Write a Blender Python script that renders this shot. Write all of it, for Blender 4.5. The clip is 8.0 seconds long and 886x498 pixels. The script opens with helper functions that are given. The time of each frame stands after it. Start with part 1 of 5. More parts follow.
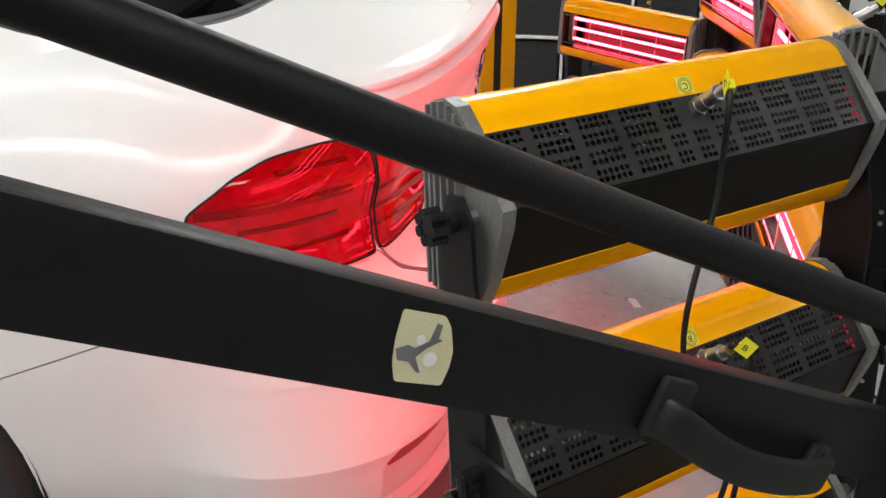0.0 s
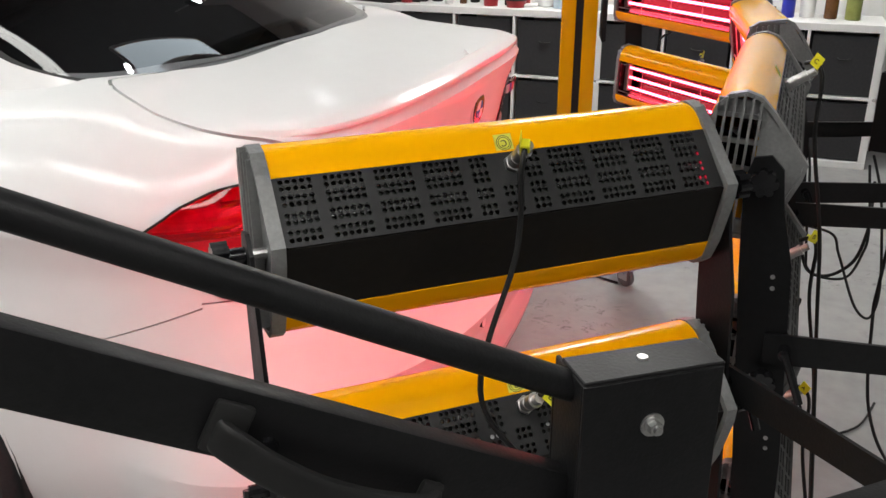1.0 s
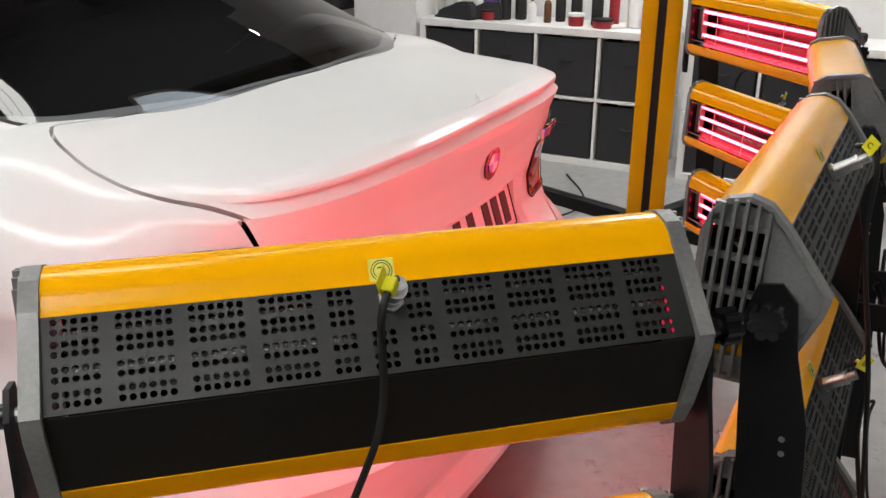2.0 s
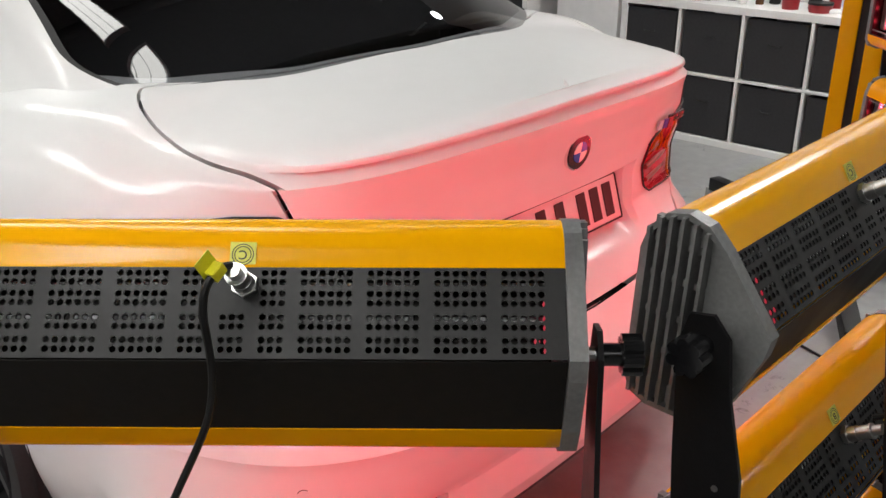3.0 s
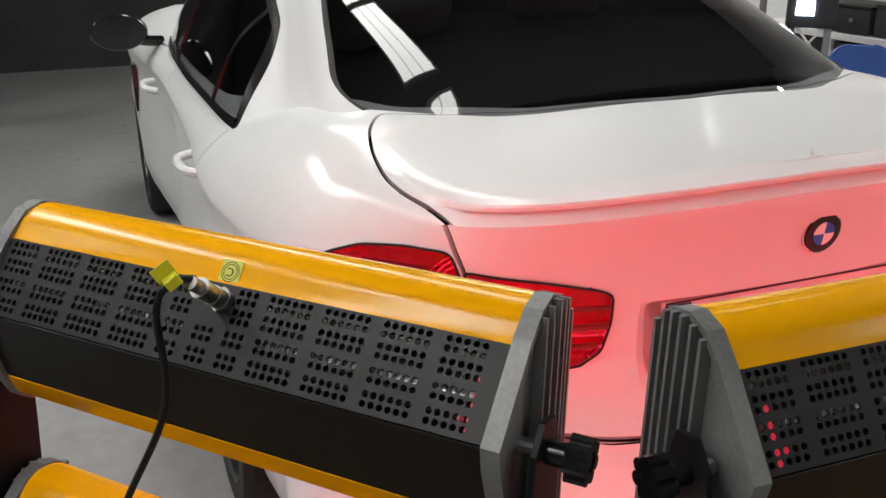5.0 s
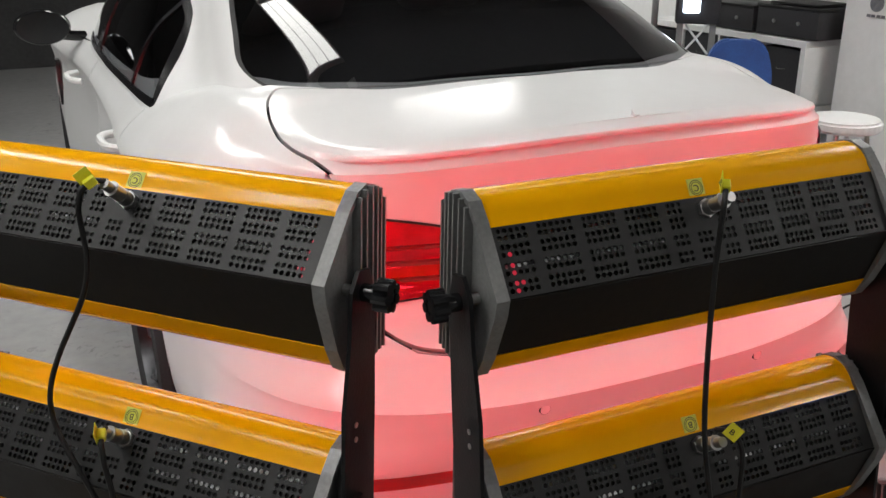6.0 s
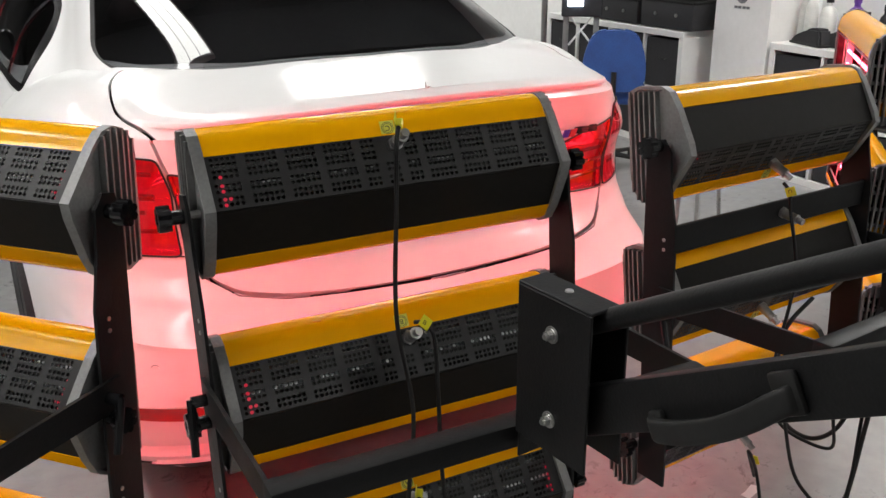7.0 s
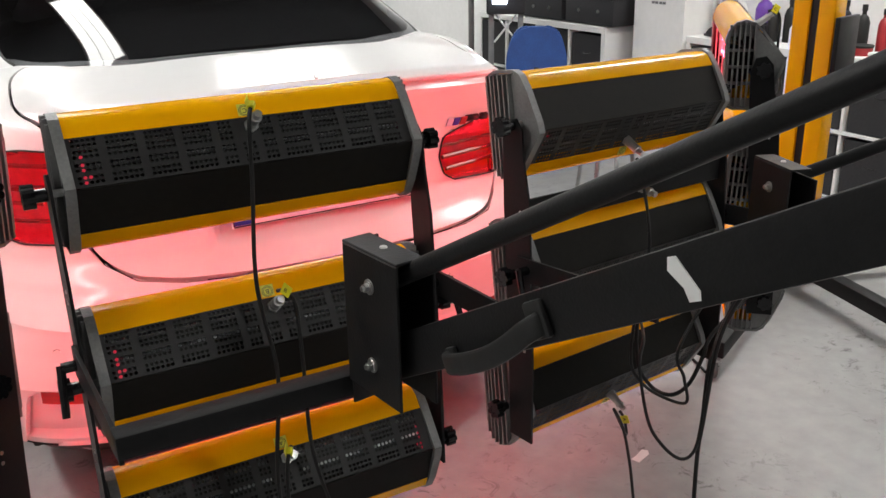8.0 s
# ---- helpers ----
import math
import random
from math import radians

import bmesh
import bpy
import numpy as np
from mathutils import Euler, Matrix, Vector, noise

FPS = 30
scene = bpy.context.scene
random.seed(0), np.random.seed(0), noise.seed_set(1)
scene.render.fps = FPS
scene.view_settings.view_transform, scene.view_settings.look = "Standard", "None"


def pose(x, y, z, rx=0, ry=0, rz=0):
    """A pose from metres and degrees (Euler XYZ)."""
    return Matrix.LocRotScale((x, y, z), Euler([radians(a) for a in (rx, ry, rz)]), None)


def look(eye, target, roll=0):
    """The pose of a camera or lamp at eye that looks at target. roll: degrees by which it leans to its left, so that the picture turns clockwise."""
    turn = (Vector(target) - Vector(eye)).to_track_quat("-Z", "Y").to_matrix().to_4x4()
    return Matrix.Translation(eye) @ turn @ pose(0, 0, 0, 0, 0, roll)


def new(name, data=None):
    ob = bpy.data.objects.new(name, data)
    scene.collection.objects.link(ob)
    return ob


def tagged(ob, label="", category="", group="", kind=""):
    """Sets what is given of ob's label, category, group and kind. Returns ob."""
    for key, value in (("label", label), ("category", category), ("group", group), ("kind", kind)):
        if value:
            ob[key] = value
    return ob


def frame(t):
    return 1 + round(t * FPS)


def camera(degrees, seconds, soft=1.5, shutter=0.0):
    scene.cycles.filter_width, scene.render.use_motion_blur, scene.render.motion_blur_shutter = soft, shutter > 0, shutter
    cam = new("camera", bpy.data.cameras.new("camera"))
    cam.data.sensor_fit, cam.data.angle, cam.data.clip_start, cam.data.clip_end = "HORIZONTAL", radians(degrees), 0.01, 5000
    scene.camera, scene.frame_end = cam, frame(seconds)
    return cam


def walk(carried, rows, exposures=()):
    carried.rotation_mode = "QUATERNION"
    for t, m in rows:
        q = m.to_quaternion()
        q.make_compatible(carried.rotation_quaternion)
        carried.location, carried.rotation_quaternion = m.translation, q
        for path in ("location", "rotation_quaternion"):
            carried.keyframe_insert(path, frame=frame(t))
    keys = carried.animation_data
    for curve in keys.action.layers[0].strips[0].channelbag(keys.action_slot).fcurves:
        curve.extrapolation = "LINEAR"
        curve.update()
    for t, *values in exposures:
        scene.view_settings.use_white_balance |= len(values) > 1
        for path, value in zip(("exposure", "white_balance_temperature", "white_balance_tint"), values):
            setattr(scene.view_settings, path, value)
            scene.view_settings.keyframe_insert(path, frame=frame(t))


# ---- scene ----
cam = camera(52.0, 8.0)
PATH = [
    (0, (-2.078, -0.155, 1.435), (-0.280, 0.139, 0.610), 0.2),
    (0.5, (-2.104, -0.432, 1.461), (-0.347, 0.110, 0.676), -1.1),
    (1, (-2.052, -0.542, 1.470), (-0.305, 0.077, 0.719), -0.0),
    (1.5, (-1.842, -0.590, 1.497), (-0.112, 0.098, 0.766), 0.6),
    (1.7, (-1.764, -0.592, 1.493), (-0.053, 0.141, 0.764), 0.4),
    (2.8, (-1.508, -0.877, 1.507), (-0.096, 0.306, 0.726), -0.2),
    (3, (-1.460, -0.884, 1.500), (-0.108, 0.360, 0.711), -0.2),
    (3.5, (-1.321, -0.785, 1.471), (-0.175, 0.619, 0.626), 0.8),
    (4, (-1.223, -0.744, 1.459), (-0.325, 0.829, 0.610), -0.0),
    (5.3, (-1.134, -1.160, 1.494), (-0.464, 0.599, 0.815), -0.4),
    (5.5, (-1.172, -1.217, 1.484), (-0.447, 0.518, 0.804), -0.1),
    (6, (-1.161, -1.382, 1.484), (-0.355, 0.313, 0.793), -0.1),
    (6.5, (-1.044, -1.639, 1.474), (-0.216, 0.049, 0.790), -0.0),
    (7, (-1.008, -1.797, 1.477), (-0.114, -0.146, 0.788), -0.4),
    (7.5, (-1.026, -1.859, 1.469), (-0.039, -0.262, 0.780), -0.7),
    (8, (-0.922, -1.994, 1.466), (0.048, -0.385, 0.781), -1.0),
]
walk(cam, [(t, look(eye, target, roll)) for t, eye, target, roll in PATH],
     [(0, .30), (1.0, .24), (2.2, .18), (3.0, .14), (3.6, .06), (4.2, .06), (5.5, .10), (6.0, .12), (7.0, .42), (8.0, .46)])

# ---------- light ----------
world = bpy.data.worlds.new("workshop_world")
scene.world = world
world.use_nodes = True
world.node_tree.nodes["Background"].inputs[0].default_value = (0.5, 0.5, 0.5, 1)
world.node_tree.nodes["Background"].inputs[1].default_value = 0.03

# ---------- materials ----------
def mat(name, color, rough=0.5, metal=0.0, coat=0.0, spec=0.5):
    m = bpy.data.materials.new(name)
    m.use_nodes = True
    b = m.node_tree.nodes["Principled BSDF"]
    b.inputs["Base Color"].default_value = (*color, 1)
    b.inputs["Roughness"].default_value = rough
    b.inputs["Metallic"].default_value = metal
    b.inputs["Coat Weight"].default_value = coat
    b.inputs["Coat Roughness"].default_value = 0.07
    b.inputs["Specular IOR Level"].default_value = spec
    return m


def add(m, kind, **values):
    n = m.node_tree.nodes.new(kind)
    for key, value in values.items():
        n.inputs[key.replace("_", " ")].default_value = value
    return n


def vary(m, low, high, scale=6.0, detail=6.0, rough=None, bump=0.0, bump_scale=80.0, stretch=(1, 1, 1)):
    """Two-scale colour variation, roughness wear and fine relief."""
    t, b = m.node_tree, m.node_tree.nodes["Principled BSDF"]
    coord = t.nodes.new("ShaderNodeTexCoord")
    mapping = t.nodes.new("ShaderNodeMapping")
    mapping.inputs["Scale"].default_value = stretch
    t.links.new(coord.outputs["Object"], mapping.inputs[0])
    coarse = add(m, "ShaderNodeTexNoise", Scale=scale, Detail=detail, Roughness=0.6)
    fine = add(m, "ShaderNodeTexNoise", Scale=scale * 14, Detail=4.0)
    mix = t.nodes.new("ShaderNodeMath")
    mix.operation = "MULTIPLY_ADD"
    mix.inputs[1].default_value = 0.35
    half = t.nodes.new("ShaderNodeMath")
    half.operation = "MULTIPLY"
    half.inputs[1].default_value = 0.65
    ramp = t.nodes.new("ShaderNodeValToRGB")
    ramp.color_ramp.elements[0].position, ramp.color_ramp.elements[1].position = 0.32, 0.68
    ramp.color_ramp.elements[0].color, ramp.color_ramp.elements[1].color = (*low, 1), (*high, 1)
    t.links.new(mapping.outputs[0], coarse.inputs["Vector"])
    t.links.new(mapping.outputs[0], fine.inputs["Vector"])
    t.links.new(coarse.outputs["Fac"], half.inputs[0])
    t.links.new(fine.outputs["Fac"], mix.inputs[0])
    t.links.new(half.outputs[0], mix.inputs[2])
    t.links.new(mix.outputs[0], ramp.inputs[0])
    t.links.new(ramp.outputs[0], b.inputs["Base Color"])
    if rough:
        r = t.nodes.new("ShaderNodeMapRange")
        r.inputs["To Min"].default_value, r.inputs["To Max"].default_value = rough
        r.inputs["From Min"].default_value, r.inputs["From Max"].default_value = 0.3, 0.7
        t.links.new(coarse.outputs["Fac"], r.inputs["Value"])
        t.links.new(r.outputs[0], b.inputs["Roughness"])
    if bump:
        n = add(m, "ShaderNodeTexNoise", Scale=bump_scale, Detail=3.0)
        bp = add(m, "ShaderNodeBump", Strength=bump, Distance=0.002)
        t.links.new(mapping.outputs[0], n.inputs["Vector"])
        t.links.new(n.outputs["Fac"], bp.inputs["Height"])
        t.links.new(bp.outputs[0], b.inputs["Normal"])
    return m


def glow(name, color, strength):
    m = mat(name, (0.02, 0.02, 0.02))
    b = m.node_tree.nodes["Principled BSDF"]
    b.inputs["Emission Color"].default_value = (*color, 1)
    b.inputs["Emission Strength"].default_value = strength
    return m


def glass(name, color, rough=0.0, ior=1.45):
    m = mat(name, color, rough)
    b = m.node_tree.nodes["Principled BSDF"]
    b.inputs["Transmission Weight"].default_value = 1.0
    b.inputs["IOR"].default_value = ior
    return m


PAINT = vary(mat("white_car_paint", (0.75, 0.75, 0.74), 0.55, 0.0, 0.55, 0.2), (0.70, 0.705, 0.70), (0.735, 0.74, 0.735), 1.5, 2.0, (0.5, 0.6))
PAINT.node_tree.nodes["Principled BSDF"].inputs["Coat Roughness"].default_value = 0.16
BLACK_GLOSS = mat("gloss_black_plastic", (0.008, 0.008, 0.009), 0.2, 0, 0.1, 0.4)
BLACK_TRIM = vary(mat("black_trim", (0.012, 0.012, 0.012), 0.55, 0, 0, 0.35), (0.007, 0.007, 0.007), (0.017, 0.017, 0.017), 8, 4, (0.45, 0.65))
TYRE = vary(mat("tyre_rubber", (0.02, 0.02, 0.02), 0.8), (0.012, 0.012, 0.012), (0.03, 0.03, 0.032), 12, 5, (0.7, 0.9), 0.4, 60)
RIM = vary(mat("dark_rim", (0.05, 0.05, 0.055), 0.3, 0.8), (0.03, 0.03, 0.032), (0.07, 0.07, 0.075), 5, 3, (0.25, 0.4))
TINT = glass("tinted_glass", (0.05, 0.053, 0.058))
CABIN = vary(mat("cabin_trim", (0.02, 0.02, 0.022), 0.8), (0.012, 0.012, 0.013), (0.03, 0.03, 0.032), 9, 4, (0.7, 0.9), 0.3, 150)
LENS = glass("red_tail_lens", (0.80, 0.002, 0.035), 0.03)
LAMP_BACK = vary(mat("tail_lamp_reflector", (0.8, 0.3, 0.3), 0.4, 0.0), (0.50, 0.05, 0.08), (0.74, 0.14, 0.19), 40, 3, (0.3, 0.5))
LAMP_DARK = mat("tail_lamp_dark", (0.2, 0.01, 0.012), 0.35)
CHROME = vary(mat("chrome", (0.8, 0.8, 0.8), 0.12, 1.0), (0.7, 0.7, 0.7), (0.85, 0.85, 0.85), 20, 2, (0.06, 0.2))
STEEL = vary(mat("zinc_steel", (0.5, 0.5, 0.5), 0.35, 1.0), (0.4, 0.4, 0.4), (0.6, 0.59, 0.57), 25, 4, (0.25, 0.45))
CAST = vary(mat("cast_aluminium", (0.3, 0.3, 0.3), 0.45, 0.35), (0.15, 0.15, 0.15), (0.25, 0.25, 0.246), 14, 5, (0.38, 0.58), 0.15, 220)
YELLOW = vary(mat("yellow_enamel", (0.93, 0.46, 0.01), 0.2, 0, 0.0, 0.22), (0.88, 0.39, 0.0008), (0.92, 0.42, 0.0014), 3, 3, (0.17, 0.22))
PLATE_GREY = vary(mat("grey_perforated_steel", (0.016, 0.016, 0.016), 0.5, 0.0, 0.0, 0.32), (0.013, 0.013, 0.0132), (0.022, 0.022, 0.022), 10, 4, (0.38, 0.54), 0.08, 160)
BLACK_STEEL = vary(mat("black_powder_coat", (0.006, 0.006, 0.0065), 0.42, 0, 0, 0.2), (0.0056, 0.0056, 0.0062), (0.0120, 0.0120, 0.0126), 7, 5, (0.38, 0.56), 0.18, 260)
BLACK_PLATE = vary(mat("black_sheet", (0.005, 0.0045, 0.004), 0.45, 0, 0, 0.14), (0.0056, 0.0050, 0.0046), (0.0115, 0.0102, 0.009), 6, 5, (0.38, 0.55), 0.05, 200)
# near-black metal: the dark shading between the tubes is put into its colour
REFLECTOR = vary(mat("darkened_reflector", (0.75, 0.7, 0.68), 0.35, 1.0), (0.012, 0.009, 0.009), (0.032, 0.026, 0.026), 10, 3, (0.16, 0.3))
CABLE = vary(mat("cable_rubber", (0.008, 0.008, 0.008), 0.45, 0, 0, 0.35), (0.005, 0.005, 0.005), (0.012, 0.012, 0.012), 30, 3, (0.4, 0.6))
STICKER = vary(mat("yellow_label", (0.75, 0.7, 0.06), 0.45), (0.68, 0.62, 0.05), (0.8, 0.76, 0.1), 30, 3, (0.4, 0.55))
INK = mat("black_print", (0.015, 0.015, 0.015), 0.5)
TAPE = vary(mat("yellow_cable_tag", (0.8, 0.75, 0.02), 0.4), (0.72, 0.66, 0.02), (0.85, 0.8, 0.03), 30, 3)
CREAM = vary(mat("cream_label", (0.62, 0.6, 0.36), 0.45), (0.56, 0.54, 0.32), (0.66, 0.64, 0.42), 30, 3)
FLOOR_M = vary(mat("sealed_concrete", (0.3, 0.3, 0.3), 0.4), (0.23, 0.23, 0.228), (0.36, 0.36, 0.355), 1.1, 9, (0.28, 0.55), 0.15, 40)
WALL_M = vary(mat("white_wall_paint", (0.75, 0.75, 0.74), 0.7), (0.68, 0.68, 0.67), (0.78, 0.78, 0.77), 1.6, 5, (0.6, 0.8), 0.2, 60)
CEIL_M = vary(mat("dark_ceiling", (0.06, 0.06, 0.06), 0.85), (0.04, 0.04, 0.04), (0.08, 0.08, 0.08), 1.2, 4, (0.75, 0.95))
# far end wall: its shade is put into this dark base colour
SHADED_WALL = vary(mat("shaded_wall_dark", (0.03, 0.03, 0.03), 0.9), (0.015, 0.015, 0.016), (0.05, 0.05, 0.05), 2, 5, (0.8, 0.95))
SHELF_M = vary(mat("white_laminate", (0.75, 0.75, 0.74), 0.4), (0.7, 0.7, 0.69), (0.77, 0.77, 0.76), 3, 4, (0.35, 0.5))
BIN_M = vary(mat("black_fabric_bin", (0.02, 0.02, 0.022), 0.85), (0.014, 0.014, 0.016), (0.03, 0.03, 0.033), 5, 5, (0.75, 0.95), 0.3, 200)
BLUE_M = vary(mat("blue_fabric", (0.02, 0.07, 0.25), 0.8), (0.015, 0.05, 0.2), (0.03, 0.09, 0.3), 12, 5, (0.7, 0.9), 0.3, 300)
RED_HOT = glow("hot_quartz_tube", (1.0, 0.048, 0.085), 25)
SHIELD = vary(mat("inner_shield_steel", (0.6, 0.6, 0.6), 0.3, 1.0), (0.3, 0.3, 0.3), (0.75, 0.75, 0.75), 40, 4, (0.3, 0.5))
RED_LED = glow("red_indicator", (1.0, 0.01, 0.06), 0.4)
LED_WHITE = glow("work_light_led", (0.75, 0.85, 1.0), 60)
SPOT_LIGHT = glow("spot_lamp_led", (0.95, 0.98, 1.0), 60)
PANEL_LIGHT = glow("ceiling_light_diffuser", (1.0, 0.99, 0.96), 31)
SOFT_PANEL = glow("rear_panel_diffuser", (1.0, 0.99, 0.96), 36)
STRIP_LIGHT = glow("strip_light_diffuser", (1.0, 0.99, 0.96), 25)
WEAK_STRIP = glow("weak_strip_diffuser", (1.0, 0.99, 0.96), 8)
BATTEN_LIGHT = glow("batten_diffuser", (1.0, 0.99, 0.95), 10)
DIM_PANEL = glow("dim_panel_diffuser", (0.8, 0.92, 1.0), 4)
GREY_WALL = vary(mat("grey_wall_paint", (0.3, 0.3, 0.3), 0.75), (0.24, 0.24, 0.24), (0.34, 0.34, 0.335), 1.4, 5, (0.65, 0.85), 0.2, 60)
MILKY = vary(mat("milky_plastic", (0.62, 0.62, 0.6), 0.4), (0.52, 0.53, 0.5), (0.68, 0.68, 0.66), 14, 3, (0.3, 0.5))
WHITE_PLASTIC = vary(mat("white_plastic", (0.72, 0.72, 0.71), 0.4), (0.66, 0.66, 0.65), (0.76, 0.76, 0.75), 10, 3, (0.3, 0.5))
PURPLE = vary(mat("purple_plastic", (0.12, 0.04, 0.3), 0.4), (0.09, 0.03, 0.24), (0.15, 0.05, 0.36), 12, 3)
BROWN_GLASS = vary(mat("brown_plastic", (0.1, 0.04, 0.015), 0.25), (0.07, 0.03, 0.01), (0.14, 0.06, 0.02), 12, 3)
DARK_RED = vary(mat("dark_red_plastic", (0.28, 0.015, 0.02), 0.4), (0.22, 0.01, 0.015), (0.34, 0.02, 0.025), 12, 3)
PALE_BLUE = vary(mat("pale_blue_plastic", (0.45, 0.55, 0.62), 0.4), (0.4, 0.5, 0.57), (0.5, 0.6, 0.66), 12, 3)
DEEP_BLUE = vary(mat("deep_blue_plastic", (0.02, 0.03, 0.35), 0.35), (0.015, 0.02, 0.28), (0.03, 0.04, 0.42), 12, 3)
OLIVE = vary(mat("olive_plastic", (0.2, 0.22, 0.06), 0.4), (0.16, 0.18, 0.04), (0.25, 0.27, 0.08), 12, 3)
BROWN_CARD = vary(mat("brown_card", (0.2, 0.11, 0.05), 0.8), (0.15, 0.08, 0.04), (0.26, 0.15, 0.07), 12, 5)
SIGN_GREY = vary(mat("sign_print", (0.14, 0.14, 0.15), 0.5), (0.1, 0.1, 0.11), (0.2, 0.2, 0.21), 40, 3)
GREY_RUBBER = vary(mat("grey_rubber", (0.16, 0.16, 0.16), 0.7), (0.11, 0.11, 0.11), (0.2, 0.2, 0.2), 20, 4)


def scuff(m, low, high, amount):
    """Dark scuffs and drops in loose clusters over a surface."""
    t, b = m.node_tree, m.node_tree.nodes["Principled BSDF"]
    base = b.inputs["Base Color"].links[0].from_socket
    coord = t.nodes.new("ShaderNodeTexCoord")
    marks = add(m, "ShaderNodeTexNoise", Scale=15.0, Detail=7.0, Roughness=0.72, Distortion=1.1)
    where = add(m, "ShaderNodeTexNoise", Scale=1.7, Detail=3.0)
    limits = []
    for n, a, z in ((marks, low, high), (where, 0.50, 0.62)):
        t.links.new(coord.outputs["Object"], n.inputs["Vector"])
        r = t.nodes.new("ShaderNodeMapRange")
        r.inputs["From Min"].default_value, r.inputs["From Max"].default_value = a, z
        t.links.new(n.outputs["Fac"], r.inputs["Value"])
        limits.append(r)
    both_in = t.nodes.new("ShaderNodeMath")
    both_in.operation = "MULTIPLY"
    t.links.new(limits[0].outputs[0], both_in.inputs[0])
    t.links.new(limits[1].outputs[0], both_in.inputs[1])
    part_of = t.nodes.new("ShaderNodeMath")
    part_of.operation = "MULTIPLY"
    part_of.inputs[1].default_value = amount
    t.links.new(both_in.outputs[0], part_of.inputs[0])
    mix = t.nodes.new("ShaderNodeMix")
    mix.data_type = "RGBA"
    t.links.new(part_of.outputs[0], mix.inputs["Factor"])
    t.links.new(base, mix.inputs[6])
    mix.inputs[7].default_value = (0.06, 0.057, 0.055, 1)
    t.links.new(mix.outputs[2], b.inputs["Base Color"])


scuff(FLOOR_M, 0.56, 0.66, 0.75)


# ---------- mesh helpers ----------
def finish(bm, name, material, smooth=False, angle=35):
    bmesh.ops.recalc_face_normals(bm, faces=bm.faces)
    me = bpy.data.meshes.new(name)
    bm.to_mesh(me)
    bm.free()
    for m in material if isinstance(material, (list, tuple)) else [material]:
        me.materials.append(m)
    if smooth:
        me.shade_smooth()
        me.set_sharp_from_angle(angle=radians(angle))
    return me


def part(name, bm, material, parent, label="", smooth=True, angle=35, at=None):
    ob = new(name, finish(bm, name, material, smooth, angle))
    ob.parent = parent
    if at is not None:
        ob.matrix_basis = at
    return tagged(ob, label)


def piece(name, mesh, parent, at=None, label=""):
    ob = new(name, mesh)
    ob.parent = parent
    if at is not None:
        ob.matrix_basis = at
    return tagged(ob, label)


def thing(name, m, label, category, group="", kind=""):
    ob = new(name)
    ob.empty_display_size = 0.1
    ob.matrix_basis = m
    return tagged(ob, label, category, group, kind)


def box(bm, a, b, bevel=0.0, seg=2, m=None):
    """A box from corner a to corner b."""
    a, b = Vector(a), Vector(b)
    r = bmesh.ops.create_cube(bm, size=1, matrix=Matrix.Translation((a + b) / 2) @ Matrix.Diagonal((*(b - a), 1)))
    vs = r["verts"]
    if bevel:
        es = list({e for v in vs for e in v.link_edges})
        r = bmesh.ops.bevel(bm, geom=es, offset=bevel, segments=seg, affect="EDGES", profile=0.5, clamp_overlap=True)
        vs = list({v for f in r["faces"] for v in f.verts} | {v for v in vs if v.is_valid})
    if m is not None:
        bmesh.ops.transform(bm, matrix=m, verts=vs)
    return vs


def rod(bm, a, b, r, seg=12, r2=None, caps=True):
    """A round bar from a to b."""
    a, b = Vector(a), Vector(b)
    d = b - a
    m = Matrix.Translation((a + b) / 2) @ d.to_track_quat("Z", "Y").to_matrix().to_4x4()
    return bmesh.ops.create_cone(bm, cap_ends=caps, segments=seg, radius1=r, radius2=r if r2 is None else r2, depth=d.length, matrix=m)["verts"]


def prism(bm, outline, lo, hi, axis="x"):
    """A 2D outline pushed along an axis from lo to hi."""
    def at(p, h):
        u, v = p
        return {"x": (h, u, v), "y": (u, h, v), "z": (u, v, h)}[axis]
    low = [bm.verts.new(at(p, lo)) for p in outline]
    high = [bm.verts.new(at(p, hi)) for p in outline]
    n = len(outline)
    for i in range(n):
        bm.faces.new((low[i], low[(i + 1) % n], high[(i + 1) % n], high[i]))
    bm.faces.new(low[::-1])
    bm.faces.new(high)
    return low + high


def tube(bm, points, r, seg=8):
    """A round tube along smooth points."""
    rings, up = [], Vector((0.13, 0.31, 0.94))
    for i, p in enumerate(points):
        a, b = points[max(0, i - 1)], points[min(len(points) - 1, i + 1)]
        d = (Vector(b) - Vector(a)).normalized()
        s = d.cross(up).normalized()
        w = s.cross(d)
        rings.append([bm.verts.new(Vector(p) + r * (math.cos(k * math.tau / seg) * s + math.sin(k * math.tau / seg) * w)) for k in range(seg)])
    for a, b in zip(rings, rings[1:]):
        for k in range(seg):
            bm.faces.new((a[k], a[(k + 1) % seg], b[(k + 1) % seg], b[k]))
    bm.faces.new(rings[0][::-1])
    bm.faces.new(rings[-1])


def spline(keys, n):
    """n points along a Catmull-Rom curve through keys."""
    keys = [Vector(k) for k in keys]
    out = []
    for j in range(n):
        t = j / (n - 1) * (len(keys) - 1)
        i = min(int(t), len(keys) - 2)
        f = t - i
        p0, p1, p2, p3 = keys[max(i - 1, 0)], keys[i], keys[i + 1], keys[min(i + 2, len(keys) - 1)]
        out.append(0.5 * (2 * p1 + (p2 - p0) * f + (2 * p0 - 5 * p1 + 4 * p2 - p3) * f * f + (3 * p1 - p0 - 3 * p2 + p3) * f ** 3))
    return out


